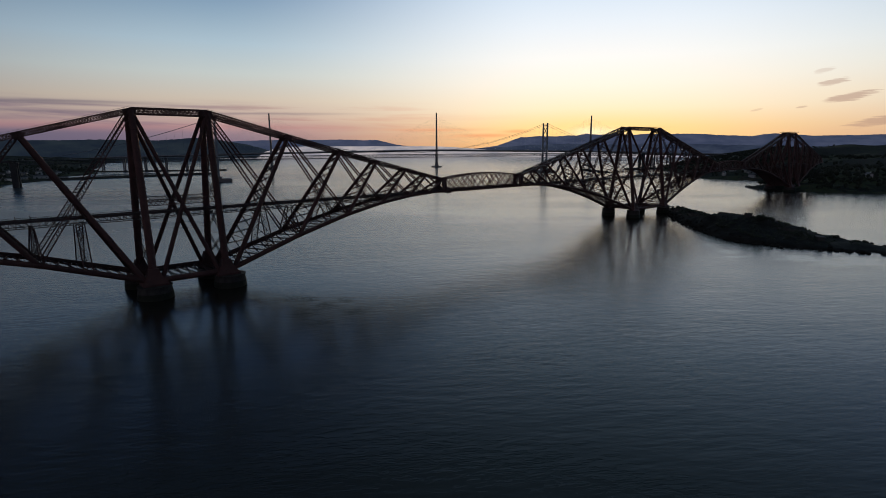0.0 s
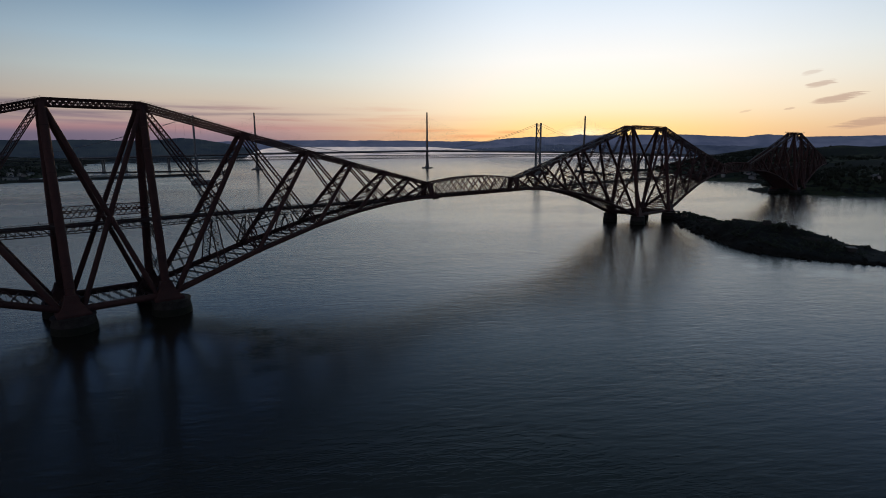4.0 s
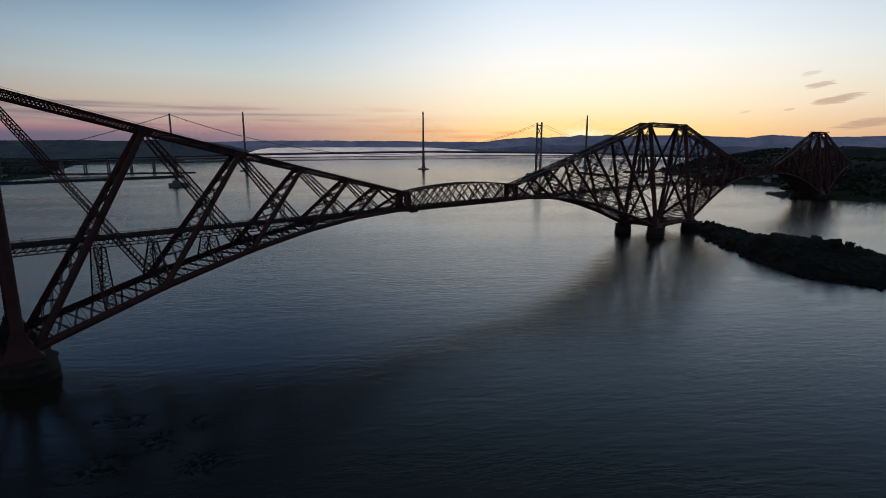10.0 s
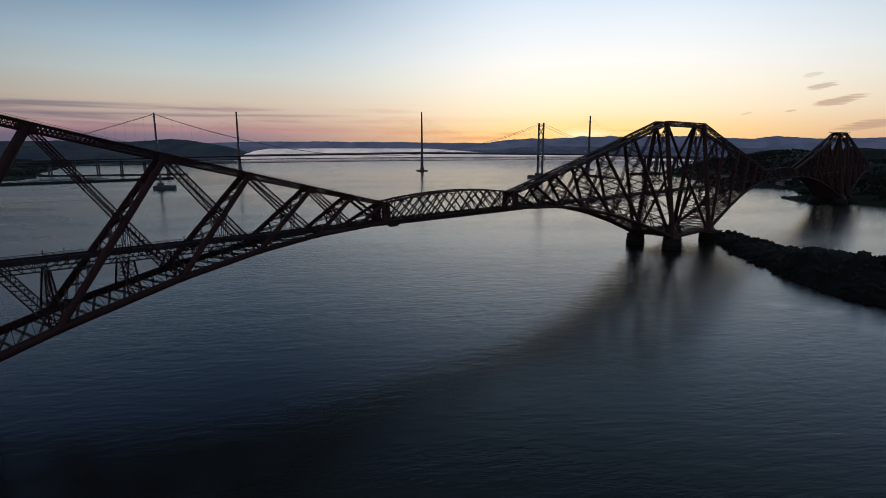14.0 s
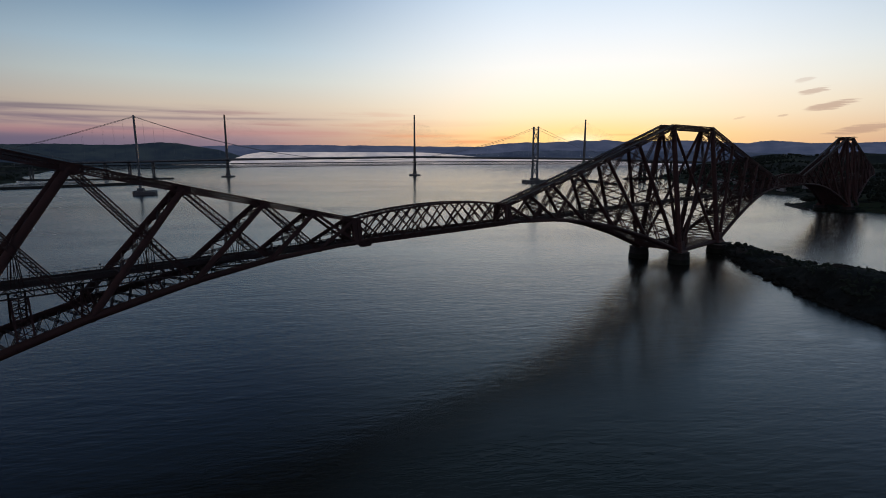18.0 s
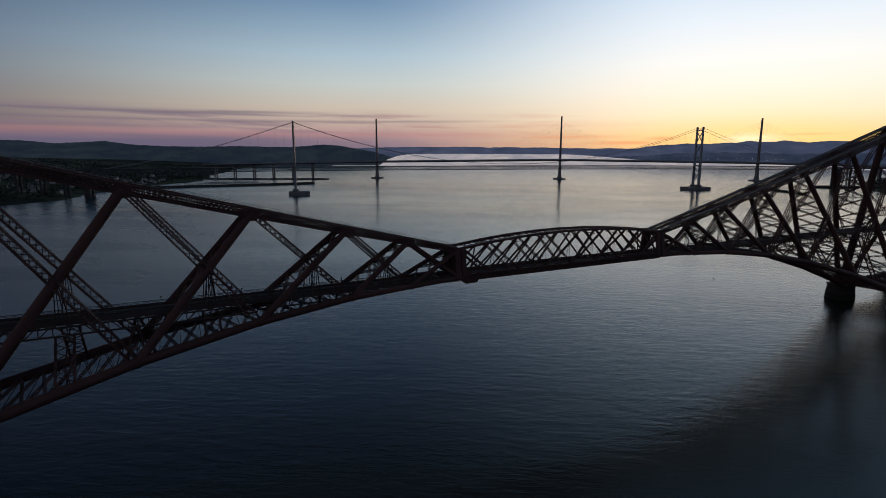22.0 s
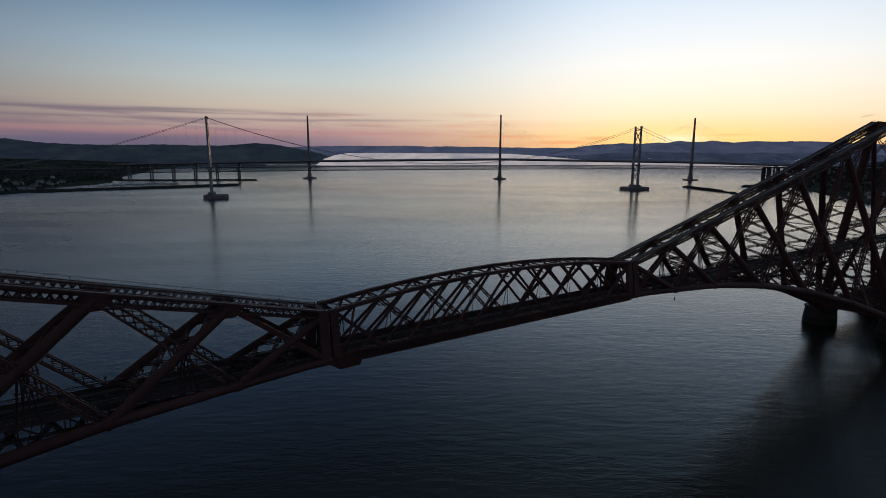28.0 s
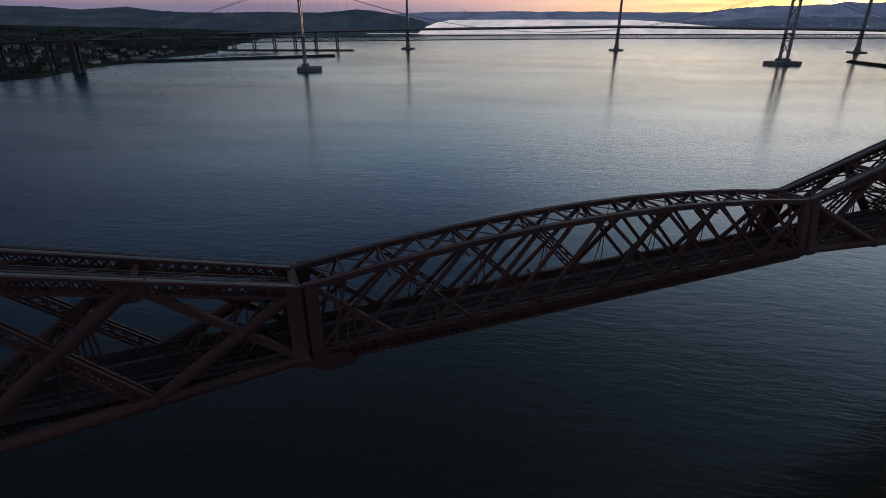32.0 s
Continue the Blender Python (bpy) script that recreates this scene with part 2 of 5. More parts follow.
RAIL = material("worn_rail", [(0.09, 0.07, 0.06), (0.14, 0.12, 0.1)], 2.0, (0.4, 0.6), 0.1, metal=0.7)
TIMBER = material("old_sleepers", [(0.06, 0.045, 0.035), (0.12, 0.09, 0.07)], 1.0, (0.7, 0.9), 0.3)
GREY_STEEL = material("grey_paint", [(0.22, 0.24, 0.25), (0.30, 0.32, 0.33)], 0.08, (0.45, 0.65), 0.2, spots=((0.18, 0.16, 0.14), 0.4))
PALE_STEEL = material("galvanised_planks", [(0.17, 0.165, 0.16), (0.27, 0.26, 0.25)], 0.4, (0.55, 0.8), 0.2, spots=((0.1, 0.07, 0.06), 0.5), gloss=0.3)
# darker than the tower grey: the truss's backlit look is put into its colour
TRUSS_STEEL = material("backlit_grey_steel", [(0.07, 0.076, 0.08), (0.11, 0.116, 0.12)], 0.08, (0.5, 0.7), 0.2, gloss=0.3)
CONCRETE = material("pale_concrete", [(0.16, 0.155, 0.15), (0.25, 0.24, 0.23)], 0.07, (0.7, 0.9), 0.3, spots=((0.1, 0.095, 0.09), 0.5))
# same concrete in shade: the approach spans' darkness is put into the base colour
SHADED_CONCRETE = material("shaded_concrete", [(0.05, 0.048, 0.045), (0.09, 0.085, 0.08)], 0.07, (0.8, 0.95), 0.3, spots=((0.04, 0.038, 0.035), 0.6), gloss=0.15)
ASPHALT = material("asphalt", [(0.045, 0.045, 0.047), (0.065, 0.064, 0.062)], 0.4, (0.75, 0.95), 0.3)
ROCK = material("shore_rock", [(0.011, 0.011, 0.01), (0.02, 0.02, 0.017), (0.045, 0.041, 0.036)], 0.12, (0.7, 0.95), 0.8, spots=((0.012, 0.018, 0.009), 0.9), depth=0.5, gloss=0.15)
LEAF = material("dusk_leaves", [(0.024, 0.03, 0.022), (0.044, 0.052, 0.034)], 0.3, (0.6, 0.85), 0.5, by_object=0.5, depth=0.2, gloss=0.15)
WALL = material("harled_wall", [(0.3, 0.29, 0.27), (0.45, 0.43, 0.41)], 0.3, (0.7, 0.9), 0.3, by_object=0.5)
SLATE = material("slate_roof", [(0.06, 0.06, 0.065), (0.11, 0.11, 0.115)], 0.5, (0.5, 0.75), 0.4, by_object=0.4)
PANE = material("dark_glass", [(0.02, 0.022, 0.025), (0.03, 0.032, 0.035)], 0.5, (0.08, 0.15), 0.0)
STONE = material("ruin_stone", [(0.05, 0.047, 0.042), (0.1, 0.092, 0.082)], 0.6, (0.75, 0.95), 0.6, spots=((0.04, 0.05, 0.03), 0.6), depth=0.1, gloss=0.15)


def make_water():
    """Tidal water: slicks of calm among ripples, and eddies off the near pier."""
    m = bpy.data.materials.new("estuary_water")
    m.use_nodes = True
    nt = m.node_tree
    p = nt.nodes["Principled BSDF"]
    co = add(nt, "ShaderNodeTexCoord").outputs["Object"]
    rot = add(nt, "ShaderNodeMapping")
    rot.inputs["Rotation"].default_value = (0, 0, radians(122))
    nt.links.new(co, rot.inputs["Vector"])
    mp = add(nt, "ShaderNodeMapping")
    mp.inputs["Scale"].default_value = (1.0, 0.36, 1.0)
    nt.links.new(rot.outputs[0], mp.inputs["Vector"])
    slick = add(nt, "ShaderNodeTexNoise", Scale=0.008, Detail=4.0, Roughness=0.55, Distortion=0.4)
    big = add(nt, "ShaderNodeTexNoise", Scale=0.07, Detail=2.0, Roughness=0.5)
    mid = add(nt, "ShaderNodeTexNoise", Scale=0.34, Detail=3.0, Roughness=0.55)
    small = add(nt, "ShaderNodeTexNoise", Scale=1.25, Detail=3.0, Roughness=0.6)
    for n in (slick, big, mid, small):
        nt.links.new(mp.outputs[0], n.inputs["Vector"])
    calm = smooth(nt, slick.outputs[0], 0.4, 0.62)
    # rough water where the tide boils round a shoal
    sep = add(nt, "ShaderNodeSeparateXYZ")
    nt.links.new(co, sep.inputs[0])
    boil = None
    for x, y, r in EDDIES:
        dx, dy = maths(nt, "SUBTRACT", sep.outputs[0], x), maths(nt, "SUBTRACT", sep.outputs[1], y)
        d = maths(nt, "SQRT", maths(nt, "ADD", maths(nt, "MULTIPLY", dx, dx), maths(nt, "MULTIPLY", dy, dy)))
        d = maths(nt, "ADD", d, maths(nt, "MULTIPLY", maths(nt, "SUBTRACT", mid.outputs[0], 0.5), 22.0))
        k = smooth(nt, d, r * 1.2, r * 0.2)
        boil = k if boil is None else maths(nt, "MAXIMUM", boil, k)
    glassy = None
    for x, y, r in SWIRLS:
        dx, dy = maths(nt, "SUBTRACT", sep.outputs[0], x), maths(nt, "SUBTRACT", sep.outputs[1], y)
        d = maths(nt, "SQRT", maths(nt, "ADD", maths(nt, "MULTIPLY", dx, dx), maths(nt, "MULTIPLY", dy, dy)))
        d = maths(nt, "ADD", d, maths(nt, "MULTIPLY", maths(nt, "SUBTRACT", big.outputs[0], 0.5), 90.0))
        k = smooth(nt, d, r * 1.3, r * 0.3)
        glassy = k if glassy is None else maths(nt, "MAXIMUM", glassy, k)
    h = maths(nt, "ADD", maths(nt, "MULTIPLY", mid.outputs[0], 0.68), maths(nt, "MULTIPLY", small.outputs[0], 0.15))
    h = maths(nt, "ADD", h, maths(nt, "MULTIPLY", big.outputs[0], 0.6))
    drift = add(nt, "ShaderNodeTexNoise", Scale=0.006, Detail=2.0)
    nt.links.new(mp.outputs[0], drift.inputs["Vector"])
    # sheltered, smoother water up-river; along the southern shore a breeze and a sky-blue tint
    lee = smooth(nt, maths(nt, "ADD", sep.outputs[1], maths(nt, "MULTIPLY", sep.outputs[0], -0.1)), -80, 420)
    breeze_tint = smooth(nt, maths(nt, "ADD", maths(nt, "SUBTRACT", sep.outputs[0], maths(nt, "MULTIPLY", sep.outputs[1], 0.12)), maths(nt, "MULTIPLY", drift.outputs[0], 240)), 560, 80)
    breeze_tint = maths(nt, "MULTIPLY", breeze_tint, smooth(nt, sep.outputs[1], -60, 300))
    lee = maths(nt, "MULTIPLY", lee, maths(nt, "SUBTRACT", 1.0, breeze_tint))
    amount = maths(nt, "ADD", 0.3, maths(nt, "MULTIPLY", calm, 0.13))
    amount = maths(nt, "MULTIPLY", amount, maths(nt, "SUBTRACT", 1.0, maths(nt, "MULTIPLY", lee, 0.22)))
    amount = maths(nt, "MULTIPLY", amount, maths(nt, "ADD", 1.0, maths(nt, "MULTIPLY", breeze_tint, 0.6)))
    amount = maths(nt, "MULTIPLY", amount, maths(nt, "SUBTRACT", 1.0, maths(nt, "MULTIPLY", glassy, 0.55)))
    chop = add(nt, "ShaderNodeTexNoise", Scale=0.55, Detail=3.0, Roughness=0.55, Distortion=0.6)
    nt.links.new(rot.outputs[0], chop.inputs["Vector"])
    boil = maths(nt, "MULTIPLY", boil, smooth(nt, chop.outputs[0], 0.4, 0.56))
    waves = add(nt, "ShaderNodeBump", Distance=0.6)
    nt.links.new(amount, waves.inputs["Strength"])
    nt.links.new(h, waves.inputs["Height"])
    b = add(nt, "ShaderNodeBump", Distance=1.3)
    nt.links.new(maths(nt, "MULTIPLY", boil, 0.1), b.inputs["Strength"])
    nt.links.new(chop.outputs[0], b.inputs["Height"])
    nt.links.new(waves.outputs[0], b.inputs["Normal"])
    nt.links.new(b.outputs[0], p.inputs["Normal"])
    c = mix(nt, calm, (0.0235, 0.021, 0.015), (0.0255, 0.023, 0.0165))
    # southern water mirrors bluer sky: that blue is put into the base colour
    c = mix(nt, breeze_tint, c, (0.009, 0.024, 0.04))
    c = mix(nt, boil, c, (0.009, 0.013, 0.01))
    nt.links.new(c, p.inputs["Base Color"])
    rough = maths(nt, "ADD", 0.185, maths(nt, "MULTIPLY", calm, 0.025))
    rough = maths(nt, "ADD", rough, maths(nt, "MULTIPLY", breeze_tint, 0.08))
    nt.links.new(maths(nt, "SUBTRACT", rough, maths(nt, "MULTIPLY", lee, 0.03)), p.inputs["Roughness"])
    p.inputs["IOR"].default_value = 1.333
    # sheen painted in: specular up in lee and swirls, down in eddies and breeze
    nt.links.new(maths(nt, "ADD", maths(nt, "ADD", 0.6, maths(nt, "MULTIPLY", glassy, 0.5)), maths(nt, "SUBTRACT", maths(nt, "MULTIPLY", lee, 0.3), maths(nt, "ADD", maths(nt, "MULTIPLY", boil, 0.55), maths(nt, "MULTIPLY", breeze_tint, 0.2)))), p.inputs["Specular IOR Level"])
    return m


EDDIES = [(11, -110, 12), (27, -105, 11), (24, -86, 10), (34, -126, 10), (19, -79, 10), (40, -100, 8), (8, -132, 8)]
SWIRLS = [(378, -192, 17), (396, -165, 10), (384, -252, 20), (415, -280, 12)]
WATER = make_water()


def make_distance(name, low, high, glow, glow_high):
    """Far hills as a glowing backdrop: haze put into emission, fields and woods faint patches."""
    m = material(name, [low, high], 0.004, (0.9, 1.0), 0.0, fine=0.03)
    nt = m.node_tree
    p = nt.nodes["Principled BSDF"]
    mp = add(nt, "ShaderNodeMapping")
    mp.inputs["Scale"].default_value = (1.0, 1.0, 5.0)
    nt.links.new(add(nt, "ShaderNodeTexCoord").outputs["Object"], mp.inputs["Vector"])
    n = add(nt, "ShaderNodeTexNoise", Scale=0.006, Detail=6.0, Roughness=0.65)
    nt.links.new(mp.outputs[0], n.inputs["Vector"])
    # the evening haze is painted as emitted colour
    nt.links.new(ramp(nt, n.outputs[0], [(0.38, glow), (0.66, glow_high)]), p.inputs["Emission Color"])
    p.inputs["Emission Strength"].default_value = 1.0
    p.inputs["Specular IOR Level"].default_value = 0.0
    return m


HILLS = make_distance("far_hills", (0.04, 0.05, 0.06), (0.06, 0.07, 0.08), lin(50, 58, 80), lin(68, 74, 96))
# sky reflection on the far water, put in as emission
FAR_WATER_GLOW = make_distance("far_estuary_glow", (0.1, 0.1, 0.1), (0.14, 0.13, 0.13), lin(142, 140, 150), lin(182, 173, 172))
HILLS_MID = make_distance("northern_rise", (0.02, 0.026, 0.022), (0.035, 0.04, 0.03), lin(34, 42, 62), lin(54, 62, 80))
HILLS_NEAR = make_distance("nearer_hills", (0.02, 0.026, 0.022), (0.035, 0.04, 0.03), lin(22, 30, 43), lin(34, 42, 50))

# ---- mesh building ----
class Shape:
    """Vertices and faces, gathered piece by piece into one mesh."""

    def __init__(self):
        self.v, self.f = [], []

    def beam(self, p, q, w, h=None, up=(0, 0, 1), w2=None, h2=None):
        p, q = Vector(p), Vector(q)
        d = (q - p).normalized()
        s = d.cross(Vector(up))
        if s.length < 1e-4:
            s = d.cross(Vector((1, 0, 0)))
        s.normalize()
        u = s.cross(d)
        h = w if h is None else h
        w2, h2 = w if w2 is None else w2, h if h2 is None else h2
        n = len(self.v)
        for c, a, b in ((p, w, h), (q, w2, h2)):
            for i, j in ((-1, -1), (1, -1), (1, 1), (-1, 1)):
                self.v.append(tuple(c + s * (i * a / 2) + u * (j * b / 2)))
        self.f += [(n, n + 3, n + 2, n + 1), (n + 4, n + 5, n + 6, n + 7)] + [(n + i, n + (i + 1) % 4, n + 4 + (i + 1) % 4, n + 4 + i) for i in range(4)]
        return self

    def box(self, lo, hi):
        x0, y0, z0 = lo
        x1, y1, z1 = hi
        return self.beam(((x0 + x1) / 2, (y0 + y1) / 2, z0), ((x0 + x1) / 2, (y0 + y1) / 2, z1), x1 - x0, y1 - y0, up=(0, 1, 0))

    def rings(self, rings, caps=True):
        """A skin over rings of equal count."""
        k = len(rings[0])
        n = len(self.v)
        for r in rings:
            self.v += [tuple(c) for c in r]
        for j in range(len(rings) - 1):
            for i in range(k):
                a, b = n + j * k + i, n + j * k + (i + 1) % k
                self.f.append((a, b, b + k, a + k))
        if caps:
            self.f += [tuple(range(n + k - 1, n - 1, -1)), tuple(range(n + (len(rings) - 1) * k, n + len(rings) * k))]
        return self

    def tube(self, p, q, r, r2=None, k=14):
        p, q = Vector(p), Vector(q)
        d = (q - p).normalized()
        s = d.cross(Vector((0, 0, 1)))
        if s.length < 1e-3:
            s = Vector((1, 0, 0))
        s.normalize()
        u = s.cross(d)
        ring = lambda c, r: [c + (s * math.cos(2 * math.pi * i / k) + u * math.sin(2 * math.pi * i / k)) * r for i in range(k)]
        return self.rings([ring(p, r), ring(q, r2 or r)])

    def zigzag(self, a, b, c, d, n, w, cross=True, t=0.08, loose=None):
        """n panels of crossed flat bars between the line a-b and the line c-d; loose: a list that takes the bars instead."""
        a, b, c, d = (Vector(x) for x in (a, b, c, d))
        up = (b - a).cross(c - a)
        for i in range(n):
            p0, p1, q0, q1 = a.lerp(b, i / n), a.lerp(b, (i + 1) / n), c.lerp(d, i / n), c.lerp(d, (i + 1) / n)
            if loose is not None:
                loose += [(p0, q1, w, t, up), (q0, p1, w, t, up)]
                continue
            if cross or i % 2 == 0:
                self.beam(p0, q1, w, t, up)
            if cross or i % 2:
                self.beam(q0, p1, w, t, up)
        return self

    def girder(self, p, q, w, d, n, boom, bar, w2=None, d2=None, faces=4, loose=None):
        """An open box girder: four booms, lattice on its sides."""
        p, q = Vector(p), Vector(q)
        way = (q - p).normalized()
        s = Vector((0, 1, 0))
        s = (s - way * s.dot(way)).normalized()
        u = way.cross(s)
        if u.z < 0:
            u = -u
        w2, d2 = w2 or w, d2 or d
        at = lambda c, i, j, ww, dd: c + s * (i * ww / 2) + u * (j * dd / 2)
        ends = {(i, j): (at(p, i, j, w, d), at(q, i, j, w2, d2)) for i in (-1, 1) for j in (-1, 1)}
        for e in ends.values():
            self.beam(*e, boom, boom * 0.8, u)
        for i in (-1, 1):
            self.zigzag(*ends[i, -1], *ends[i, 1], n, bar, loose=loose)
        if faces > 2:
            for j in (-1, 1):
                self.zigzag(*ends[-1, j], *ends[1, j], max(2, n // 2), bar, loose=loose)
        return self

    def ribbon(self, centres, across, profile):
        """A closed section swept along centres; profile: offsets across and up."""
        return self.rings([[c + a * o + Vector((0, 0, z)) for o, z in profile] for c, a in zip(centres, across)])

    def mesh(self, name, *mats):
        me = bpy.data.meshes.new(name)
        me.from_pydata(self.v, [], self.f)
        for m in mats:
            me.materials.append(m)
        me.update()
        return me


def smoothed(me, angle=40):
    me.polygons.foreach_set("use_smooth", [True] * len(me.polygons))
    me.set_sharp_from_angle(angle=radians(angle))
    return me


def part(name, shape, material, parent, label=""):
    """One mesh under a thing or a part; shape: a Shape or a mesh that is shared."""
    me = shape if isinstance(shape, bpy.types.Mesh) else shape.mesh(name, material)
    ob = new(name, me)
    ob.parent = parent
    return tagged(ob, label)


def thing(name, x, y, z, label, category, group="", rz=0.0):
    ob = new(name)
    ob.empty_display_size = 2
    ob.matrix_world = pose(x, y, z, 0, 0, rz)
    return tagged(ob, label, category, group)


# ---- water and distance ----
SEA = -7.5

def disc(name, radius, z, cx, cy, mat, k=96):
    s = Shape()
    s.v = [(cx + radius * math.cos(2 * math.pi * i / k), cy + radius * math.sin(2 * math.pi * i / k), z) for i in range(k)]
    s.f = [tuple(range(k))]
    return new(name, s.mesh(name, mat))


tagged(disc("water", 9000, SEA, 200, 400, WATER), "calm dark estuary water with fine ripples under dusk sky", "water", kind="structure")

EYE = (120, -200)


def ridge(name, mat, radius, base, profile, wobble, label, seed, lo=-40, hi=125, deep=300):
    """A range of hills round the place: heading and height, with an uneven crest."""
    s = Shape()
    n = 560
    for i in range(n):
        a = lo + (hi - lo) * i / (n - 1)
        h = np.interp(a, [p[0] for p in profile], [p[1] for p in profile])
        h += wobble * (noise.noise((a * 0.35 + seed, 0, 0)) + 0.7 * noise.noise((a * 1.1 + seed, 3, 0)) + 0.8 * noise.noise((a * 2.2 + seed, 5, 0)) + 0.4 * noise.noise((a * 6 + seed, 7, 0)))
        c, d = math.cos(radians(a)), math.sin(radians(a))
        for r, z in ((radius - deep, base), (radius - deep * 0.5, max(base, h * 0.55)), (radius, h), (radius + 60, base - 5)):
            s.v.append((EYE[0] + c * r, EYE[1] + d * r, z))
    for i in range(n - 1):
        for j in range(3):
            k = i * 4 + j
            s.f.append((k, k + 4, k + 5, k + 1))
    return tagged(new(name, smoothed(s.mesh(name, mat))), label, "hills", kind="structure")


FAR = 4860
H = lambda e: 89 + math.tan(radians(e)) * FAR
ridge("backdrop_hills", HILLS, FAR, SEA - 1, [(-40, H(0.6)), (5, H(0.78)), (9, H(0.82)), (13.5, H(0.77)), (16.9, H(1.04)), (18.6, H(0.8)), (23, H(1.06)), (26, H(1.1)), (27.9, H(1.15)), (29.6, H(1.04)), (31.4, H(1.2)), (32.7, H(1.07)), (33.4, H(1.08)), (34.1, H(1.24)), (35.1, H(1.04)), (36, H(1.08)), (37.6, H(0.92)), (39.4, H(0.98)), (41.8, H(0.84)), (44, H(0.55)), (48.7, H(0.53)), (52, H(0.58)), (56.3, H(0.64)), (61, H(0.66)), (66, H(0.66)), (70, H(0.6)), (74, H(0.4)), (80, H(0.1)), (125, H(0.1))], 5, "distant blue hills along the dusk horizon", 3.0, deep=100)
# raised strip added for the far water; its bright reflection is painted glow
ridge("backdrop_far_water", FAR_WATER_GLOW, 4400, SEA, [(22, SEA - 3), (26, 9), (33, 27), (43, 41), (44, 47), (48.7, 75), (50.5, 83), (56, 85), (65, 85), (67, 82), (68.3, 66), (69.3, 40), (70.2, SEA - 3)], 1.5, "pale glowing strip for the estuary's far reach, sky reflection painted in", 8.0, 22, 75, 60)
G = lambda e: 89 + math.tan(radians(e)) * 4600
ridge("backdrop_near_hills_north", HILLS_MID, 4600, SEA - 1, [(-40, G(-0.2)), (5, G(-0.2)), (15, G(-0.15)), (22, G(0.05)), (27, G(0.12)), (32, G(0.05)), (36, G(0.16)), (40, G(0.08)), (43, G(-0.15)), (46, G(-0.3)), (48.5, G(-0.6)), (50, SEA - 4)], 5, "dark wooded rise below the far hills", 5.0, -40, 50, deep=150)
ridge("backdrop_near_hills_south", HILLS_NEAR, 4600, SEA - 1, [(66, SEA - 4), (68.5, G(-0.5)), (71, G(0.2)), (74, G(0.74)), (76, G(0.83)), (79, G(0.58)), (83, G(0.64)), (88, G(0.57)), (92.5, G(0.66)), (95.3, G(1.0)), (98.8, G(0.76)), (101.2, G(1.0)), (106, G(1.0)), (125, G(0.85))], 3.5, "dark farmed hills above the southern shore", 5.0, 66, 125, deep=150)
LAMP = bpy.data.materials.new("street_lamp_glow")
LAMP.use_nodes = True
LAMP.node_tree.nodes["Principled BSDF"].inputs["Emission Color"].default_value = (1.0, 0.86, 0.66, 1)
LAMP.node_tree.nodes["Principled BSDF"].inputs["Emission Strength"].default_value = 0.7
rng = random.Random(21)
s = Shape()
for _ in range(44):
    a, e = radians(rng.uniform(24, 47)), radians(rng.choice((-0.52, -0.46, -0.3)) + rng.gauss(0, 0.05))
    c = Vector((EYE[0] + math.cos(a) * 4370, EYE[1] + math.sin(a) * 4370, 89 + math.tan(e) * 4370))
    r = rng.uniform(0.6, 1.5)
    s.tube(c - Vector((0, 0, r)), c + Vector((0, 0, r)), r, None, 6)
tagged(new("town_lights", s.mesh("town_lights", LAMP)), "tiny street lights of a town on the far shore", "lights", kind="stuff")

# ---- the railway bridge: three cantilevers and two hung spans ----
NODES = [0.0, 55.6, 98.8, 132.9, 163.4, 186.2, 206.6]
BOTTOM = [2.6, 20.6, 32.0, 38.6, 42.3, 43.4, 44.2]
TOP0, TOP1 = 106.6, 54.5


def top(i, side):
    k = NODES[i] / NODES[-1]
    return Vector((NODES[i], side * (5.03 + (3.5 - 5.03) * k), TOP0 + (TOP1 - TOP0) * k - 1.0 * math.sin(math.pi * k)))


def bottom(i, side):
    k = NODES[i] / NODES[-1]
    return Vector((NODES[i], side * (18.3 + (5.6 - 18.3) * k), BOTTOM[i]))


BOOMS = []
DECK = 45.4


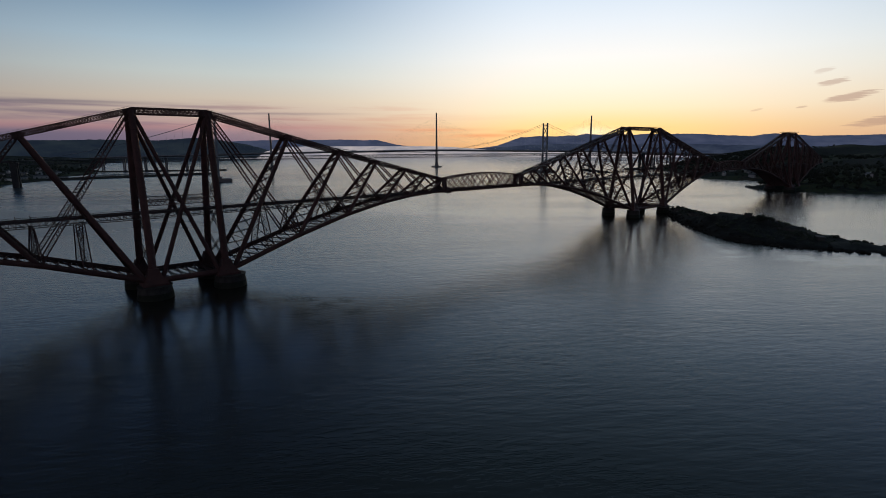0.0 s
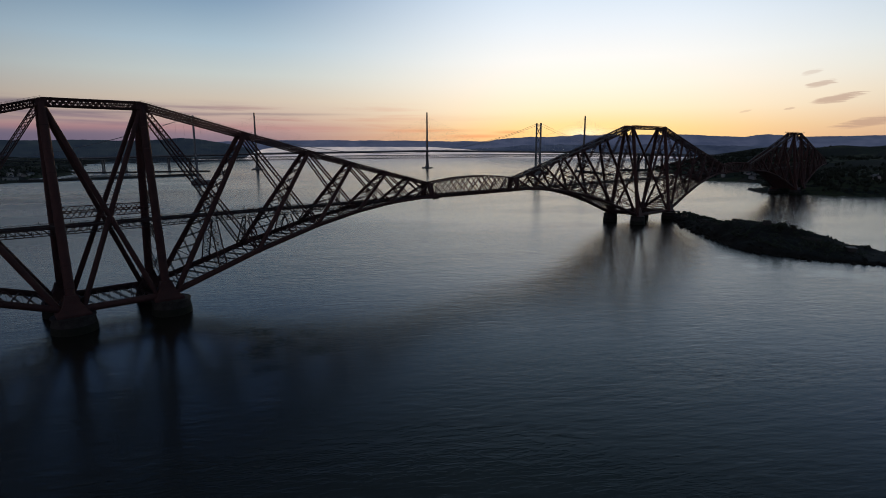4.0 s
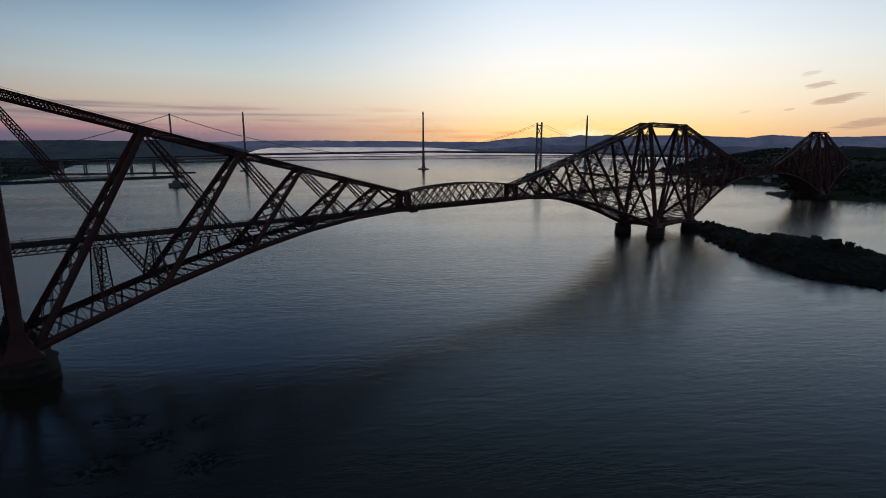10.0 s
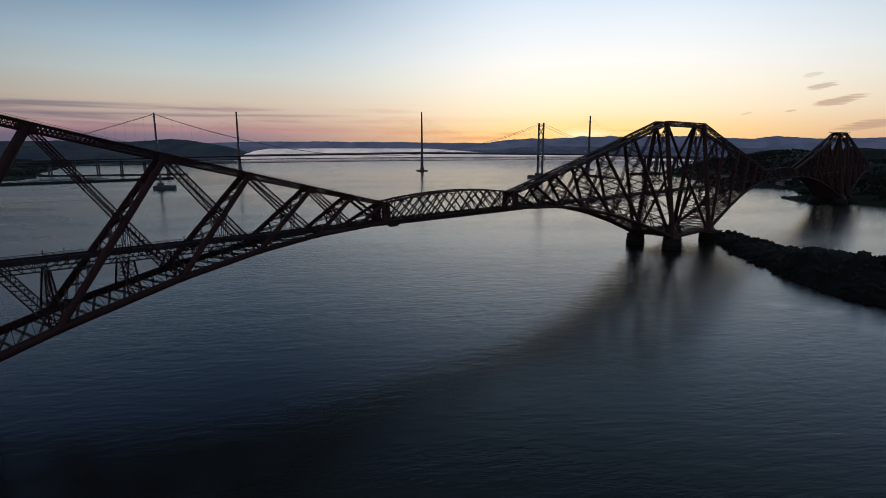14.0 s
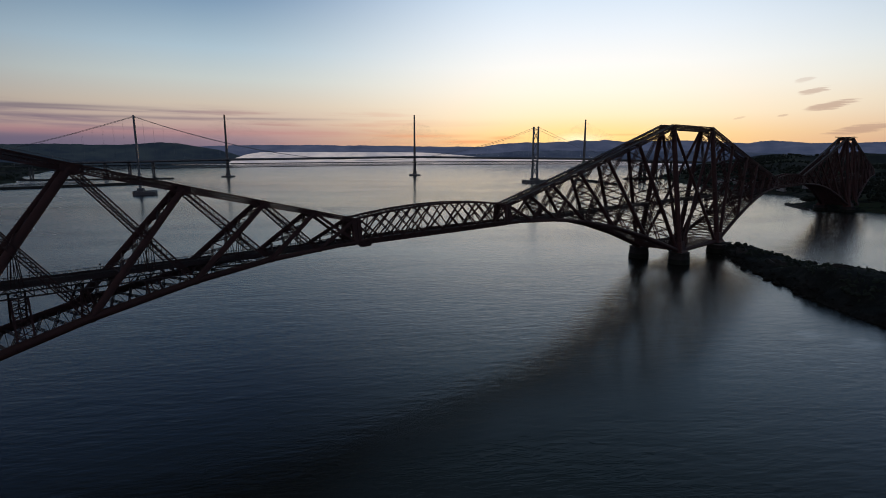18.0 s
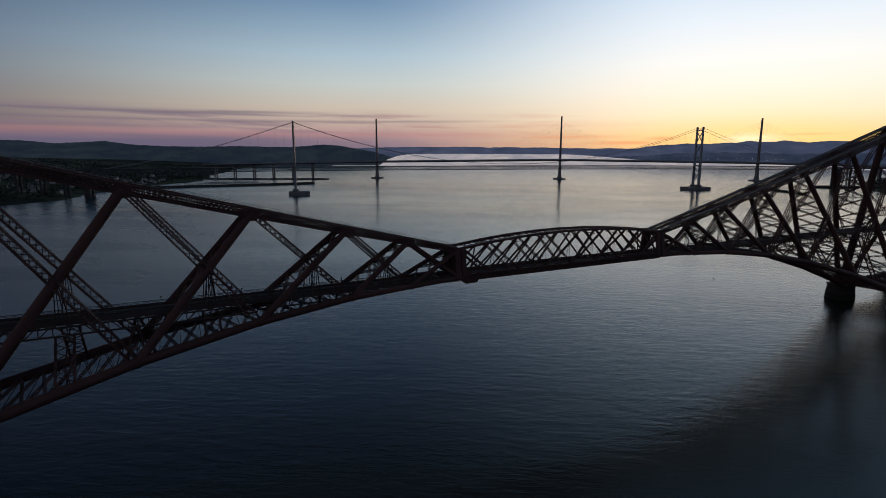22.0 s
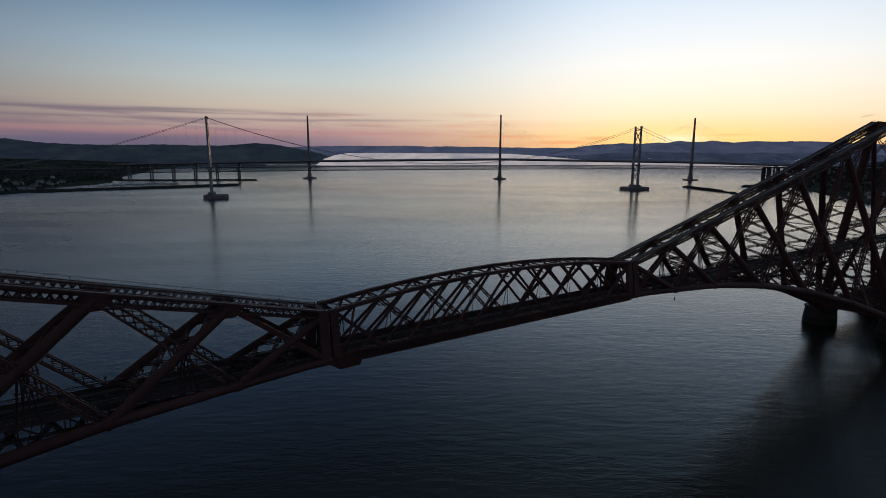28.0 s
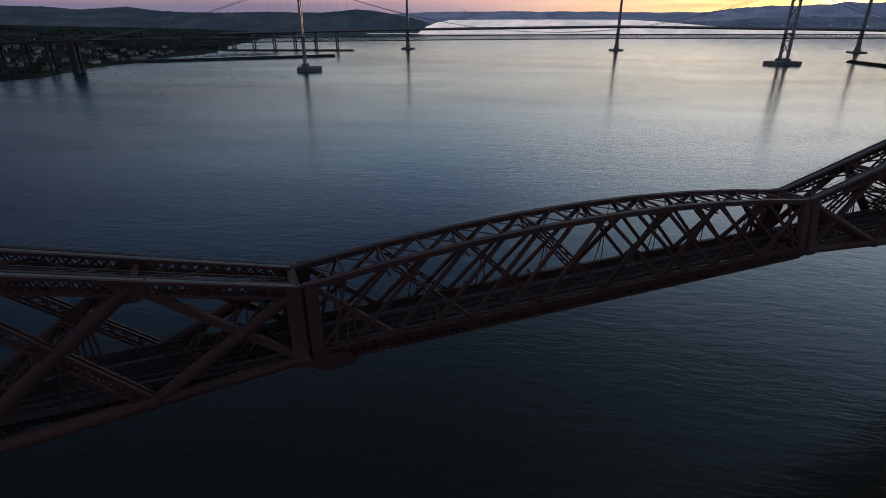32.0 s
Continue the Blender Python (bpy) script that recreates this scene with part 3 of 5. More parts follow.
def arm_parts():
    """Meshes of one arm, from the tower outward along +x: name, mesh, whether there is one on each side."""
    out = []
    for i in range(6):
        k, k2 = 1 - i / 6, 1 - (i + 1) / 6
        # bottom member, a tapering tube
        s = Shape().tube(bottom(i, -1), bottom(i + 1, -1), 0.75 + 1.05 * k, 0.75 + 1.05 * k2, 16)
        s.tube(bottom(i + 1, -1) - Vector((0.7, 0, 0.2)), bottom(i + 1, -1) + Vector((0.7, 0, 0.2)), 0.95 + 1.05 * k2, None, 16)
        out.append(("bottom_tube", smoothed(s.mesh("bottom_tube", RED_STEEL)), True, ""))
        # top member, an open box of lattice
        n = max(6, round((NODES[i + 1] - NODES[i]) / 1.45))
        size = (1.2 + 1.4 * k, 1.6 + 1.5 * k, n, 0.45 + 0.27 * k, 0.23, 1.2 + 1.4 * k2, 1.6 + 1.5 * k2)
        out.append(("top_girder", Shape().girder(top(i, -1), top(i + 1, -1), *size).mesh("top_girder", RED_STEEL), True, ""))
        bars = []
        BOOMS.append((Shape().girder(top(i, -1), top(i + 1, -1), *size, loose=bars).mesh("top_girder", RED_STEEL), bars))
        # inspection walkway on the top member
        p, q = top(i, -1) + Vector((0, 0, 0.95 + 0.75 * k)), top(i + 1, -1) + Vector((0, 0, 0.95 + 0.75 * k2))
        s = Shape().beam(p, q, 0.75, 0.06)
        for side in (-0.42, 0.42):
            o = Vector((0, side, 1.0))
            s.beam(p + o, q + o, 0.05)
            m = max(3, round((q - p).length / 4))
            for j in range(m + 1):
                c = p.lerp(q, j / m) + Vector((0, side, 0))
                s.beam(c, c + Vector((0, 0, 1.0)), 0.05)
        out.append(("walkway", s.mesh("walkway", PALE_STEEL), True, "pale galvanised inspection walkway with handrails"))
        # strut, a tube from a low node to the next high one
        r, r2 = 0.76 + 0.86 * k, 0.7 + 0.72 * k
        s = Shape().tube(bottom(i, -1) + Vector((4.5 if i == 0 else 0, 0, 0)), top(i + 1, -1), r, r2, 14)
        out.append(("strut", smoothed(s.mesh("strut", RED_STEEL)), True, ""))
        # tie, a lattice box from a high node to the next low one
        a, b = top(i, -1), bottom(i + 1, -1)
        n = max(8, round((b - a).length / 2.2))
        if i == 5:
            s = Shape().beam(a, b, 0.9, 1.1)
        else:
            s = Shape().girder(a, b, 0.8 + 0.5 * k, 1.3 + 0.9 * k, n, 0.34 + 0.14 * k, 0.16, faces=2)
        out.append(("tie", s.mesh("tie", RED_STEEL), True, ""))
        # gussets at the nodes
        s = Shape()
        t, w = top(i + 1, -1), 1.5 + 1.3 * k
        lo, hi = 1.5 + 1.3 * k, 0.62 + 0.6 * k
        plate = ((-w, -0.5), (-w * 0.45, -lo), (w * 0.45, -lo), (w, -0.75), (w, hi * 0.82), (w * 0.4, hi), (-w * 0.6, hi * 1.06), (-w, hi))
        s.rings([[(t.x + px, t.y + side, t.z + pz) for px, pz in plate] for side in (-0.64 - 0.66 * k, 0.64 + 0.66 * k)])
        out.append(("gusset", s.mesh("gusset", RED_STEEL), True, ""))
        # sway bracing between the two struts
        foot = bottom(i, -1) + Vector((4.5 if i == 0 else 0, 0, 0))
        a, b = foot.lerp(top(i + 1, -1), 0.06), foot.lerp(top(i + 1, -1), 0.94)
        a2, b2 = Vector((a.x, -a.y, a.z)), Vector((b.x, -b.y, b.z))
        n = (11, 9, 7, 5, 4, 3)[i]
        s = Shape()
        for j in range(n):
            p0, p1, q0, q1 = a.lerp(b, j / n), a.lerp(b, (j + 1) / n), a2.lerp(b2, j / n), a2.lerp(b2, (j + 1) / n)
            for e, g in ((p0, q1), (q0, p1)):
                s.girder(e + Vector((0.001, 0, 0)), g, 0.5, 0.8, 8, 0.17, 0.09, faces=2)
            if j % 2:
                s.beam(p1, q1, 0.3, 0.3)
        out.append(("sway_bracing", s.mesh("sway_bracing", RED_STEEL), False, "criss-cross lattice between paired struts"))
        # wind bracing between the bottom tubes
        a, b = bottom(i, -1), bottom(i + 1, -1)
        a2, b2 = Vector((a.x, -a.y, a.z)), Vector((b.x, -b.y, b.z))
        n = (9, 8, 6, 5, 4, 4)[i]
        s = Shape()
        for j in range(n):
            p0, p1, q0, q1 = a.lerp(b, j / n), a.lerp(b, (j + 1) / n), a2.lerp(b2, j / n), a2.lerp(b2, (j + 1) / n)
            for e, g in ((p0, q1), (q0, p1)):
                s.girder(e, g, 0.5, 0.7, 12, 0.18, 0.1, faces=2)
            s.girder(p1, q1, 0.5, 0.7, 10, 0.18, 0.1, faces=2)
        out.append(("wind_bracing", s.mesh("wind_bracing", RED_STEEL), False, "flat lattice between the lower tubes"))
        # bracing between the top members
        a, b = top(i, -1), top(i + 1, -1)
        a2, b2 = Vector((a.x, -a.y, a.z)), Vector((b.x, -b.y, b.z))
        n = max(2, round((b - a).length / 11))
        for j in range(n):
            s = Shape().zigzag(a.lerp(b, j / n), a.lerp(b, (j + 1) / n), a2.lerp(b2, j / n), a2.lerp(b2, (j + 1) / n), 1, 0.28, True, 0.28)
            out.append(("top_brace", s.mesh("top_brace", RED_STEEL), False, ""))
        out.append(("top_strut", Shape().beam(b, b2, 0.6, 0.8).mesh("top_strut", RED_STEEL), False, ""))
        # trestle under the crossing of strut and tie, carrying the viaduct
        if i < 5:
            k3 = (TOP0 + (TOP1 - TOP0) * NODES[i] / NODES[-1] - BOTTOM[i]) / ((top(i + 1, 1).z - BOTTOM[i]) + (top(i, 1).z - BOTTOM[i + 1]))
            cross = bottom(i, -1).lerp(top(i + 1, -1), k3)
            x = cross.x
            for x, wide, narrow in ((x, 4.4, 4.4), (NODES[i + 1], 5.0, 1.6)):
                kk = x / NODES[-1]
                zb, zh = np.interp(x, NODES, BOTTOM), 40.1
                yb = 18.3 + (5.6 - 18.3) * kk
                if zh - zb > 1.5:
                    s = Shape()
                    for side in (-1, 1):
                        foot, head = Vector((x, side * yb, zb)), Vector((x, side * 4.4, zh))
                        ends = []
                        for d in (-0.5, 0.5):
                            p, q = foot + Vector((d * wide, 0, 0)), head + Vector((d * narrow, 0, 0))
                            s.beam(p, q, 0.6)
                            ends.append((p, q))
                        s.zigzag(*ends[0], *ends[1], max(2, round((zh - zb) / 1.9)), 0.26)
                    s.zigzag(Vector((x, -yb, zb)), Vector((x, -4.4, zh)), Vector((x, yb, zb)), Vector((x, 4.4, zh)), max(1, round((zh - zb) / 7)), 0.36, True, 0.3)
                    out.append(("trestle", s.mesh("trestle", RED_STEEL), False, "lattice trestle carrying the railway deck"))
            # hangers from the crossing of strut and tie to the deck
            x, p = cross.x, cross
            if p.z > DECK + 3:
                s = Shape()
                for d in (-1, 1):
                    s.beam((p.x + d * 0.5, p.y, p.z), (x + d * 1.7, -4.9, DECK - 1.6), 0.26)
                    s.beam((p.x + d * 0.15, p.y, p.z), (x + d * 0.6, -4.9, DECK - 1.6), 0.2)
                s.beam((x - 1.4, (p.y - 4.9) / 2, (p.z + DECK) / 2), (x + 1.4, (p.y - 4.9) / 2, (p.z + DECK) / 2), 0.2)
                out.append(("deck_hanger", s.mesh("deck_hanger", RED_STEEL), True, ""))
    # end post
    s = Shape().beam(bottom(6, -1) - Vector((0.6, 0, 1.0)), top(6, -1) + Vector((-0.6, 0, 0.9)), 1.7, 2.2, (1, 0, 0))
    out.append(("end_post", s.mesh("end_post", RED_STEEL), True, ""))
    s = Shape().zigzag(bottom(6, -1) + Vector((-1, 0, 3)), top(6, -1) + Vector((-1, 0, 0)), bottom(6, 1) + Vector((-1, 0, 3)), top(6, 1) + Vector((-1, 0, 0)), 1, 0.5, True, 0.4)
    s.beam(top(6, -1), top(6, 1), 1.2, 1.6)
    out.append(("portal", s.mesh("portal", RED_STEEL), False, ""))
    return out


def viaduct_shapes(x0, x1, low=40.3):
    """A stretch of railway deck: two truss girders with a solid parapet over them, floor, rails."""
    n = max(2, round((x1 - x0) / 3.4))
    zt = DECK - 1.7
    at = lambda i: x0 + (x1 - x0) * i / n
    out = []
    for side in (-1, 1):
        s = Shape()
        y = side * 4.6
        s.beam((x0, y, zt), (x1, y, zt), 0.7, 0.44)
        if low < zt - 1.2:
            s.beam((x0, y, low), (x1, y, low), 0.7, 0.42)
            for i in range(n + 1):
                s.beam((at(i), y, low), (at(i), y, zt), 0.26)
                if i < n:
                    lo, hi = (i, i + 1) if i < n / 2 else (i + 1, i)
                    s.beam((at(lo), y, low), (at(hi), y, zt), 0.34, 0.16, (0, 1, 0))
        else:
            s.beam((x0, y, low), (x1, y, low), 0.6, 0.6)
        out.append(("viaduct_girder", s.mesh("viaduct_girder", DARK_STEEL)))
        s = Shape().beam((x0, side * 4.9, DECK - 1.2), (x1, side * 4.9, DECK - 1.2), 0.12, 0.9)
        s.beam((x0, side * 4.9, DECK - 0.4), (x1, side * 4.9, DECK - 0.4), 0.08, 0.1)
        s.beam((x0, side * 4.9, DECK), (x1, side * 4.9, DECK), 0.3, 0.16)
        for i in range(n + 1):
            s.beam((at(i), side * 4.98, DECK - 1.7), (at(i), side * 4.98, DECK), 0.16, 0.14)
        out.append(("parapet", s.mesh("parapet", DARK_STEEL)))
        for i in range(2, n + 1, 7):
            s = Shape().beam((at(i), side * 4.7, DECK - 1.6), (at(i), side * 4.7, DECK + 0.72), 0.16)
            s.box((at(i) - 0.25, side * 4.7 - 0.15, DECK + 0.7), (at(i) + 0.25, side * 4.7 + 0.15, DECK + 1.2))
            out.append(("signal_post", s.mesh("signal_post", DARK_STEEL)))
    for side in (-1, 1):
        out.append(("cable_trough", Shape().box((x0, side * 4.05 - 0.3, DECK - 1.96), (x1, side * 4.05 + 0.3, DECK - 1.6)).mesh("cable_trough", CONCRETE)))
    out.append(("deck_floor", Shape().box((x0, -4.5, DECK - 2.15), (x1, 4.5, DECK - 1.95)).mesh("deck_floor", BALLAST)))
    for i in range(0, n + 1, 2):
        out.append(("cross_girder", Shape().beam((at(i), -4.5, DECK - 2.35), (at(i), 4.5, DECK - 2.35), 0.35, 0.4).mesh("cross_girder", DARK_STEEL)))
    for y in (-2.45, -1.0, 1.0, 2.45):
        out.append(("rail", Shape().beam((x0, y, DECK - 1.69), (x1, y, DECK - 1.69), 0.14, 0.2).mesh("rail", RAIL)))
    s = Shape()
    for i in range(int((x1 - x0) / 0.75)):
        for y in (-1.72, 1.72):
            s.box((x0 + 0.2 + i * 0.75, y - 1.3, DECK - 1.95), (x0 + 0.45 + i * 0.75, y + 1.3, DECK - 1.79))
    out.append(("track_bed", s.mesh("track_bed", TIMBER)))
    return out


def tower_parts(h):
    """Meshes of a tower of half length h between its four columns."""
    out = []
    for sx in (-1, 1):
        for sy in (-1, 1):
            foot, head = Vector((sx * h, sy * 18.3, 2.8)), Vector((sx * h, sy * 5.03, 106.6))
            out.append(("column", smoothed(Shape().tube(foot, head, 2.3, 1.95, 20).mesh("column", RED_STEEL)), ""))
            for j in range(1, 9):
                c = foot.lerp(head, j / 9)
                d = (head - foot).normalized() * 0.3
                out.append(("stiffening_band", smoothed(Shape().tube(c - d, c + d, 2.42 - 0.036 * j, None, 20).mesh("stiffening_band", RED_STEEL)), ""))
            s = Shape().rings([[(sx * h + px, sy * 5.03 + q, 106.4 + pz) for px, pz in ((-2.4, -1.6), (-1.3, -2.4), (1.3, -2.4), (2.4, -1.6), (2.4, 1.1), (1.5, 1.7), (-1.5, 1.7), (-2.4, 1.1))] for q in (-1.7, 1.7)])
            out.append(("tower_cap", s.mesh("tower_cap", RED_STEEL), ""))
            # skewback: the knuckle on the pier where all tubes meet
            s = Shape()
            k = 0.84 if h > 30 else 1.0
            c = Vector((sx * h, sy * 18.3, 0))
            s.rings([[(c.x + a * w, c.y + b * w * 0.8, z) for a, b in ((-1, -1), (1, -1), (1, 1), (-1, 1))] for z, w in ((0.8, 7.4 * k), (2.0, 7.4 * k), (4.2, 5.4 * k), (7.6, 3.6), (11.0, 2.7))])
            out.append(("skewback", s.mesh("skewback", RED_STEEL), "riveted steel knuckle bedded on the pier"))
        # cross bracing between the pair of columns
        s = Shape()
        foot, head = Vector((sx * h, -18.3, 5.0)), Vector((sx * h, -5.03, 106.6))
        n = 5
        for j in range(n):
            p0, p1 = foot.lerp(head, 0.03 + 0.94 * j / n), foot.lerp(head, 0.03 + 0.94 * (j + 1) / n)
            q0, q1 = Vector((p0.x, -p0.y, p0.z)), Vector((p1.x, -p1.y, p1.z))
            for e, g in ((p0, q1), (q0, p1)):
                s.girder(e, g + Vector((0.01, 0, 0)), 0.9, 1.2, 12, 0.2, 0.1, faces=2)
            s.girder(p1, q1, 0.9, 1.0, 8, 0.2, 0.1, faces=2)
        out.append(("column_bracing", s.mesh("column_bracing", RED_STEEL), "lattice diagonals between paired columns"))
    for sy in (-1, 1):
        f0, f1 = Vector((-h, sy * 18.3, 3.0)), Vector((h, sy * 18.3, 3.0))
        inset = Vector((4.5, 0, 0))
        t0, t1 = Vector((-h, sy * 5.03, 106.6)), Vector((h, sy * 5.03, 106.6))
        for a, b in ((f0 + inset, t1), (f1 - inset, t0)):
            out.append(("diagonal", smoothed(Shape().tube(a, b, 1.42, 1.2, 14).mesh("diagonal", RED_STEEL)), ""))
        out.append(("base_tube", smoothed(Shape().tube(f0, f1, 1.85, None, 16).mesh("base_tube", RED_STEEL)), ""))
        out.append(("top_girder", Shape().girder(t0, t1, 2.8, 3.5, round(2 * h / 2.6), 0.75, 0.32).mesh("top_girder", RED_STEEL), ""))
        # horizontal girder at deck height between the columns
        y = sy * 12.6
        out.append(("waist_girder", Shape().girder((-h, y, 51.0), (h, y, 51.0), 1.2, 3.6, round(2 * h / 2.6), 0.4, 0.22).mesh("waist_girder", RED_STEEL), ""))
    n = max(4, round(2 * h / 5.5))
    s = Shape()
    for j in range(n):
        p0, p1 = Vector((-h + 2 * h * j / n, -18.3, 3.0)), Vector((-h + 2 * h * (j + 1) / n, -18.3, 3.0))
        q0, q1 = Vector((p0.x, 18.3, 3.0)), Vector((p1.x, 18.3, 3.0))
        for e, g in ((p0, q1), (q0, p1)):
            s.girder(e, g, 0.8, 0.9, 14, 0.2, 0.12, faces=2)
    out.append(("wind_bracing", s.mesh("wind_bracing", RED_STEEL), ""))
    s = Shape().zigzag((-h, -5, 106.6), (h, -5, 106.6), (-h, 5, 106.6), (h, 5, 106.6), max(3, round(2 * h / 11)), 0.45, True, 0.4)
    for sx in (-1, 1):
        s.beam((sx * h, -5, 106.6), (sx * h, 5, 106.6), 2.0, 2.2)
    out.append(("top_bracing", s.mesh("top_bracing", RED_STEEL), ""))
    return out


ARM_PARTS = arm_parts()
ARM_DECK = [viaduct_shapes(NODES[i], NODES[i + 1], low=(40.3, 40.3, 40.3, 41.2, 42.7, 43.0)[i]) for i in range(6)]


def mark_stuff(t):
    for ob in t.children:
        if ob.name.startswith("track_bed"):
            tagged(ob, "old timber sleepers in ballast", kind="stuff")


BAR = Shape().box((0, -0.5, -0.5), (1, 0.5, 0.5)).mesh("lattice_bar", RED_STEEL)


def lattice_bars(girder, bars):
    """Each bar of a girder's sides as a piece of its own."""
    for p, q, w, thick, up in bars:
        d = q - p
        e = d.normalized()
        side = e.cross(up).normalized()
        flat = side.cross(e)
        ob = part("lattice_bar", BAR, None, girder)
        ob.matrix_local = Matrix.Translation(p) @ Matrix((d, side * w, flat * thick)).transposed().to_4x4()


def cantilever(x, h, label, open_bays=()):
    """open_bays: the arm (-1 or 1) and bays whose top girders have every bar as a piece."""
    t = thing("bridge_cantilever", x, 0, 0, label, "railway bridge", "cantilevers of the railway bridge")
    column = t
    for name, me, note in tower_parts(h):
        ob = part(name, me, None, column if name == "stiffening_band" else t, note)
        if name == "column":
            column = ob
    for name, me in viaduct_shapes(-h, h):
        part(name, me, None, t)
    for sx in (-1, 1):
        bay = -1
        for name, me, both, note in ARM_PARTS:
            bay += name == "top_girder"
            pieces = name == "top_girder" and (sx, bay) in open_bays
            for sy in ((1, -1) if both else (1,)):
                ob = part(name, BOOMS[bay][0] if pieces else me, None, t, note)
                if pieces:
                    lattice_bars(ob, BOOMS[bay][1])
                ob.matrix_local = Matrix.Translation((sx * h, 0, 0)) @ Matrix.Diagonal((sx, sy, 1, 1))
        for stretch in ARM_DECK:
            for name, me in stretch:
                ob = part(name, me, None, t)
                ob.matrix_local = Matrix.Translation((sx * h, 0, 0)) @ Matrix.Diagonal((sx, 1, 1, 1))
    mark_stuff(t)
    return t


X_SOUTH, X_MID, X_NORTH = -22.1, 560.8, 1143.7
cantilever(X_SOUTH, 22.1, "dark red steel cantilever with tall tubular tower on granite piers", ((1, 2), (1, 3), (1, 4), (1, 5)))
MIDDLE = cantilever(X_MID, 39.6, "dark red steel cantilever with long central tower beside the rocky island", ((-1, 5), (-1, 4)))
NORTHERN = cantilever(X_NORTH, 22.1, "dark red steel cantilever at the wooded northern shore")
for sx in (1,):
    for sy in (-1, 1):
        part("staging", Shape().box((sx * 39.6 - 15, sy * 18.3 - 9.4, 0.85), (sx * 39.6 + 9, sy * 18.3 + 9.4, 1.4)), TIMBER, MIDDLE, "timber work staging round the pier top")
# painters' platform on the northern tower, staging at the middle piers
s = Shape().box((-29, -9, 109.0), (29, 9, 109.6))
for i in range(-4, 5):
    for y in (-8.8, 8.8):
        s.beam((i * 7, y, 109.6), (i * 7, y, 111.0), 0.12)
for y in (-8.8, 8.8):
    s.beam((-29, y, 111), (29, y, 111), 0.12)
part("work_platform", s, DARK_STEEL, NORTHERN, "flat work platform on tower top")


BRACKET = ((-0.6, 43.2), (0.4, 42.6), (1.5, 41.7), (6.6, 41.8), (7.1, 43.0), (5.0, 44.2), (-0.6, 44.2))


def hung_span(x0):
    """Nodes every 6.67 m; the diagonals reach over two of them, close-set towards the middle and wide-set the other way."""
    t = thing("suspended_span", x0, 0, 0, "dark red steel lattice span with arched top hung between cantilevers", "railway bridge", "hung spans of the railway bridge")
    n, step = 16, 106.7 / 16
    xs = [step * i for i in range(n + 1)]
    xs[0], xs[-1] = 1.3, 105.4
    mid = 106.7 / 2
    zt = lambda x: 54.9 + 3.8 * (1 - ((x - mid) / mid) ** 2)
    up = lambda i, sy: Vector((xs[i], sy * 3.7, zt(xs[i])))
    low = lambda i, sy: Vector((xs[i], sy * 5.3, 45.0))
    for sy in (-1, 1):
        for i in range(0, n, 2):
            part("top_chord", Shape().beam(up(i, sy), up(i + 2, sy), 1.05, 0.9), RED_STEEL, t)
            a, b = low(i, sy), low(i + 2, sy)
            dn = Vector((0, 0, 2.0))
            s = Shape().beam(a, b, 1.1, 0.5).beam(a - dn, b - dn, 1.1, 0.5)
            for side in (-0.5, 0.5):
                o = Vector((0, side, 0))
                s.zigzag(a + o, b + o, a - dn + o, b - dn + o, 7, 0.24, True, 0.1)
                for j in range(0, 8, 2):
                    s.beam(a.lerp(b, j / 7) + o, a.lerp(b, j / 7) - dn + o, 0.3, 0.16)
            part("bottom_chord", s, RED_STEEL, t, "laced lower chord")
        for i in range(0, 8):
            for flip in (False, True):
                f = (lambda k: n - k) if flip else (lambda k: k)
                if i < 7:
                    part("strut", Shape().beam(low(f(i), sy), up(f(i + 2), sy), 0.55, 0.6, (0, 1, 0)), RED_STEEL, t)
                if i % 2 == 0:
                    a, b = up(f(i), sy), low(f(i + 2), sy)
                    if i == 0:
                        part("tie", Shape().beam(a, b, 0.85, 0.6, (0, 1, 0)), RED_STEEL, t)
                        continue
                    s = Shape()
                    o = Vector((0.45, 0, 0))
                    for d in (-1, 1):
                        s.beam(a + o * d, b + o * d, 0.28, 0.55, (0, 1, 0))
                    bars = [] if x0 < 300 else None
                    s.zigzag(a - o, b - o, a + o, b + o, 9, 0.14, True, 0.08, bars)
                    tie = part("tie", s, RED_STEEL, t, "laced steel tie")
                    lattice_bars(tie, bars or [])
        for i in (1, n - 1):
            part("strut", Shape().beam(low(i, sy).lerp(low(0 if i == 1 else n, sy), 0.55), up(i, sy), 0.36, 0.5, (0, 1, 0)), RED_STEEL, t)
        for i in range(1, n, 2):
            a, b = low(i, sy), low(i, sy).lerp(up(i, sy), 0.5)
            for d in (-0.9, 0.9):
                part("hanger", Shape().beam(a + Vector((d, 0, 0)), b + Vector((d * 0.15, 0, 0)), 0.16, 0.2), RED_STEEL, t)
        for i in (0, n):
            part("end_post", Shape().beam((xs[i], sy * 5.3, 43.2), (xs[i], sy * 3.7, 55.6), 1.3, 1.9, (1, 0, 0)), RED_STEEL, t)
    for i in range(n):
        s = Shape().zigzag(up(i, -1), up(i + 1, -1), up(i, 1), up(i + 1, 1), 1, 0.2, True, 0.16)
        s.beam(up(i + 1, -1), up(i + 1, 1), 0.32, 0.42)
        part("top_bracing", s, RED_STEEL, t)
        if i % 2 == 0 and i > 0:
            z = zt(xs[i])
            k = Shape().beam((xs[i], -3.7, z - 0.5), (xs[i], -1.4, z - 1.9), 0.2).beam((xs[i], 3.7, z - 0.5), (xs[i], 1.4, z - 1.9), 0.2)
            k.beam((xs[i], -4.0, z - 1.9), (xs[i], 4.0, z - 1.9), 0.22, 0.3)
            part("sway_frame", k, RED_STEEL, t)
    s = Shape()
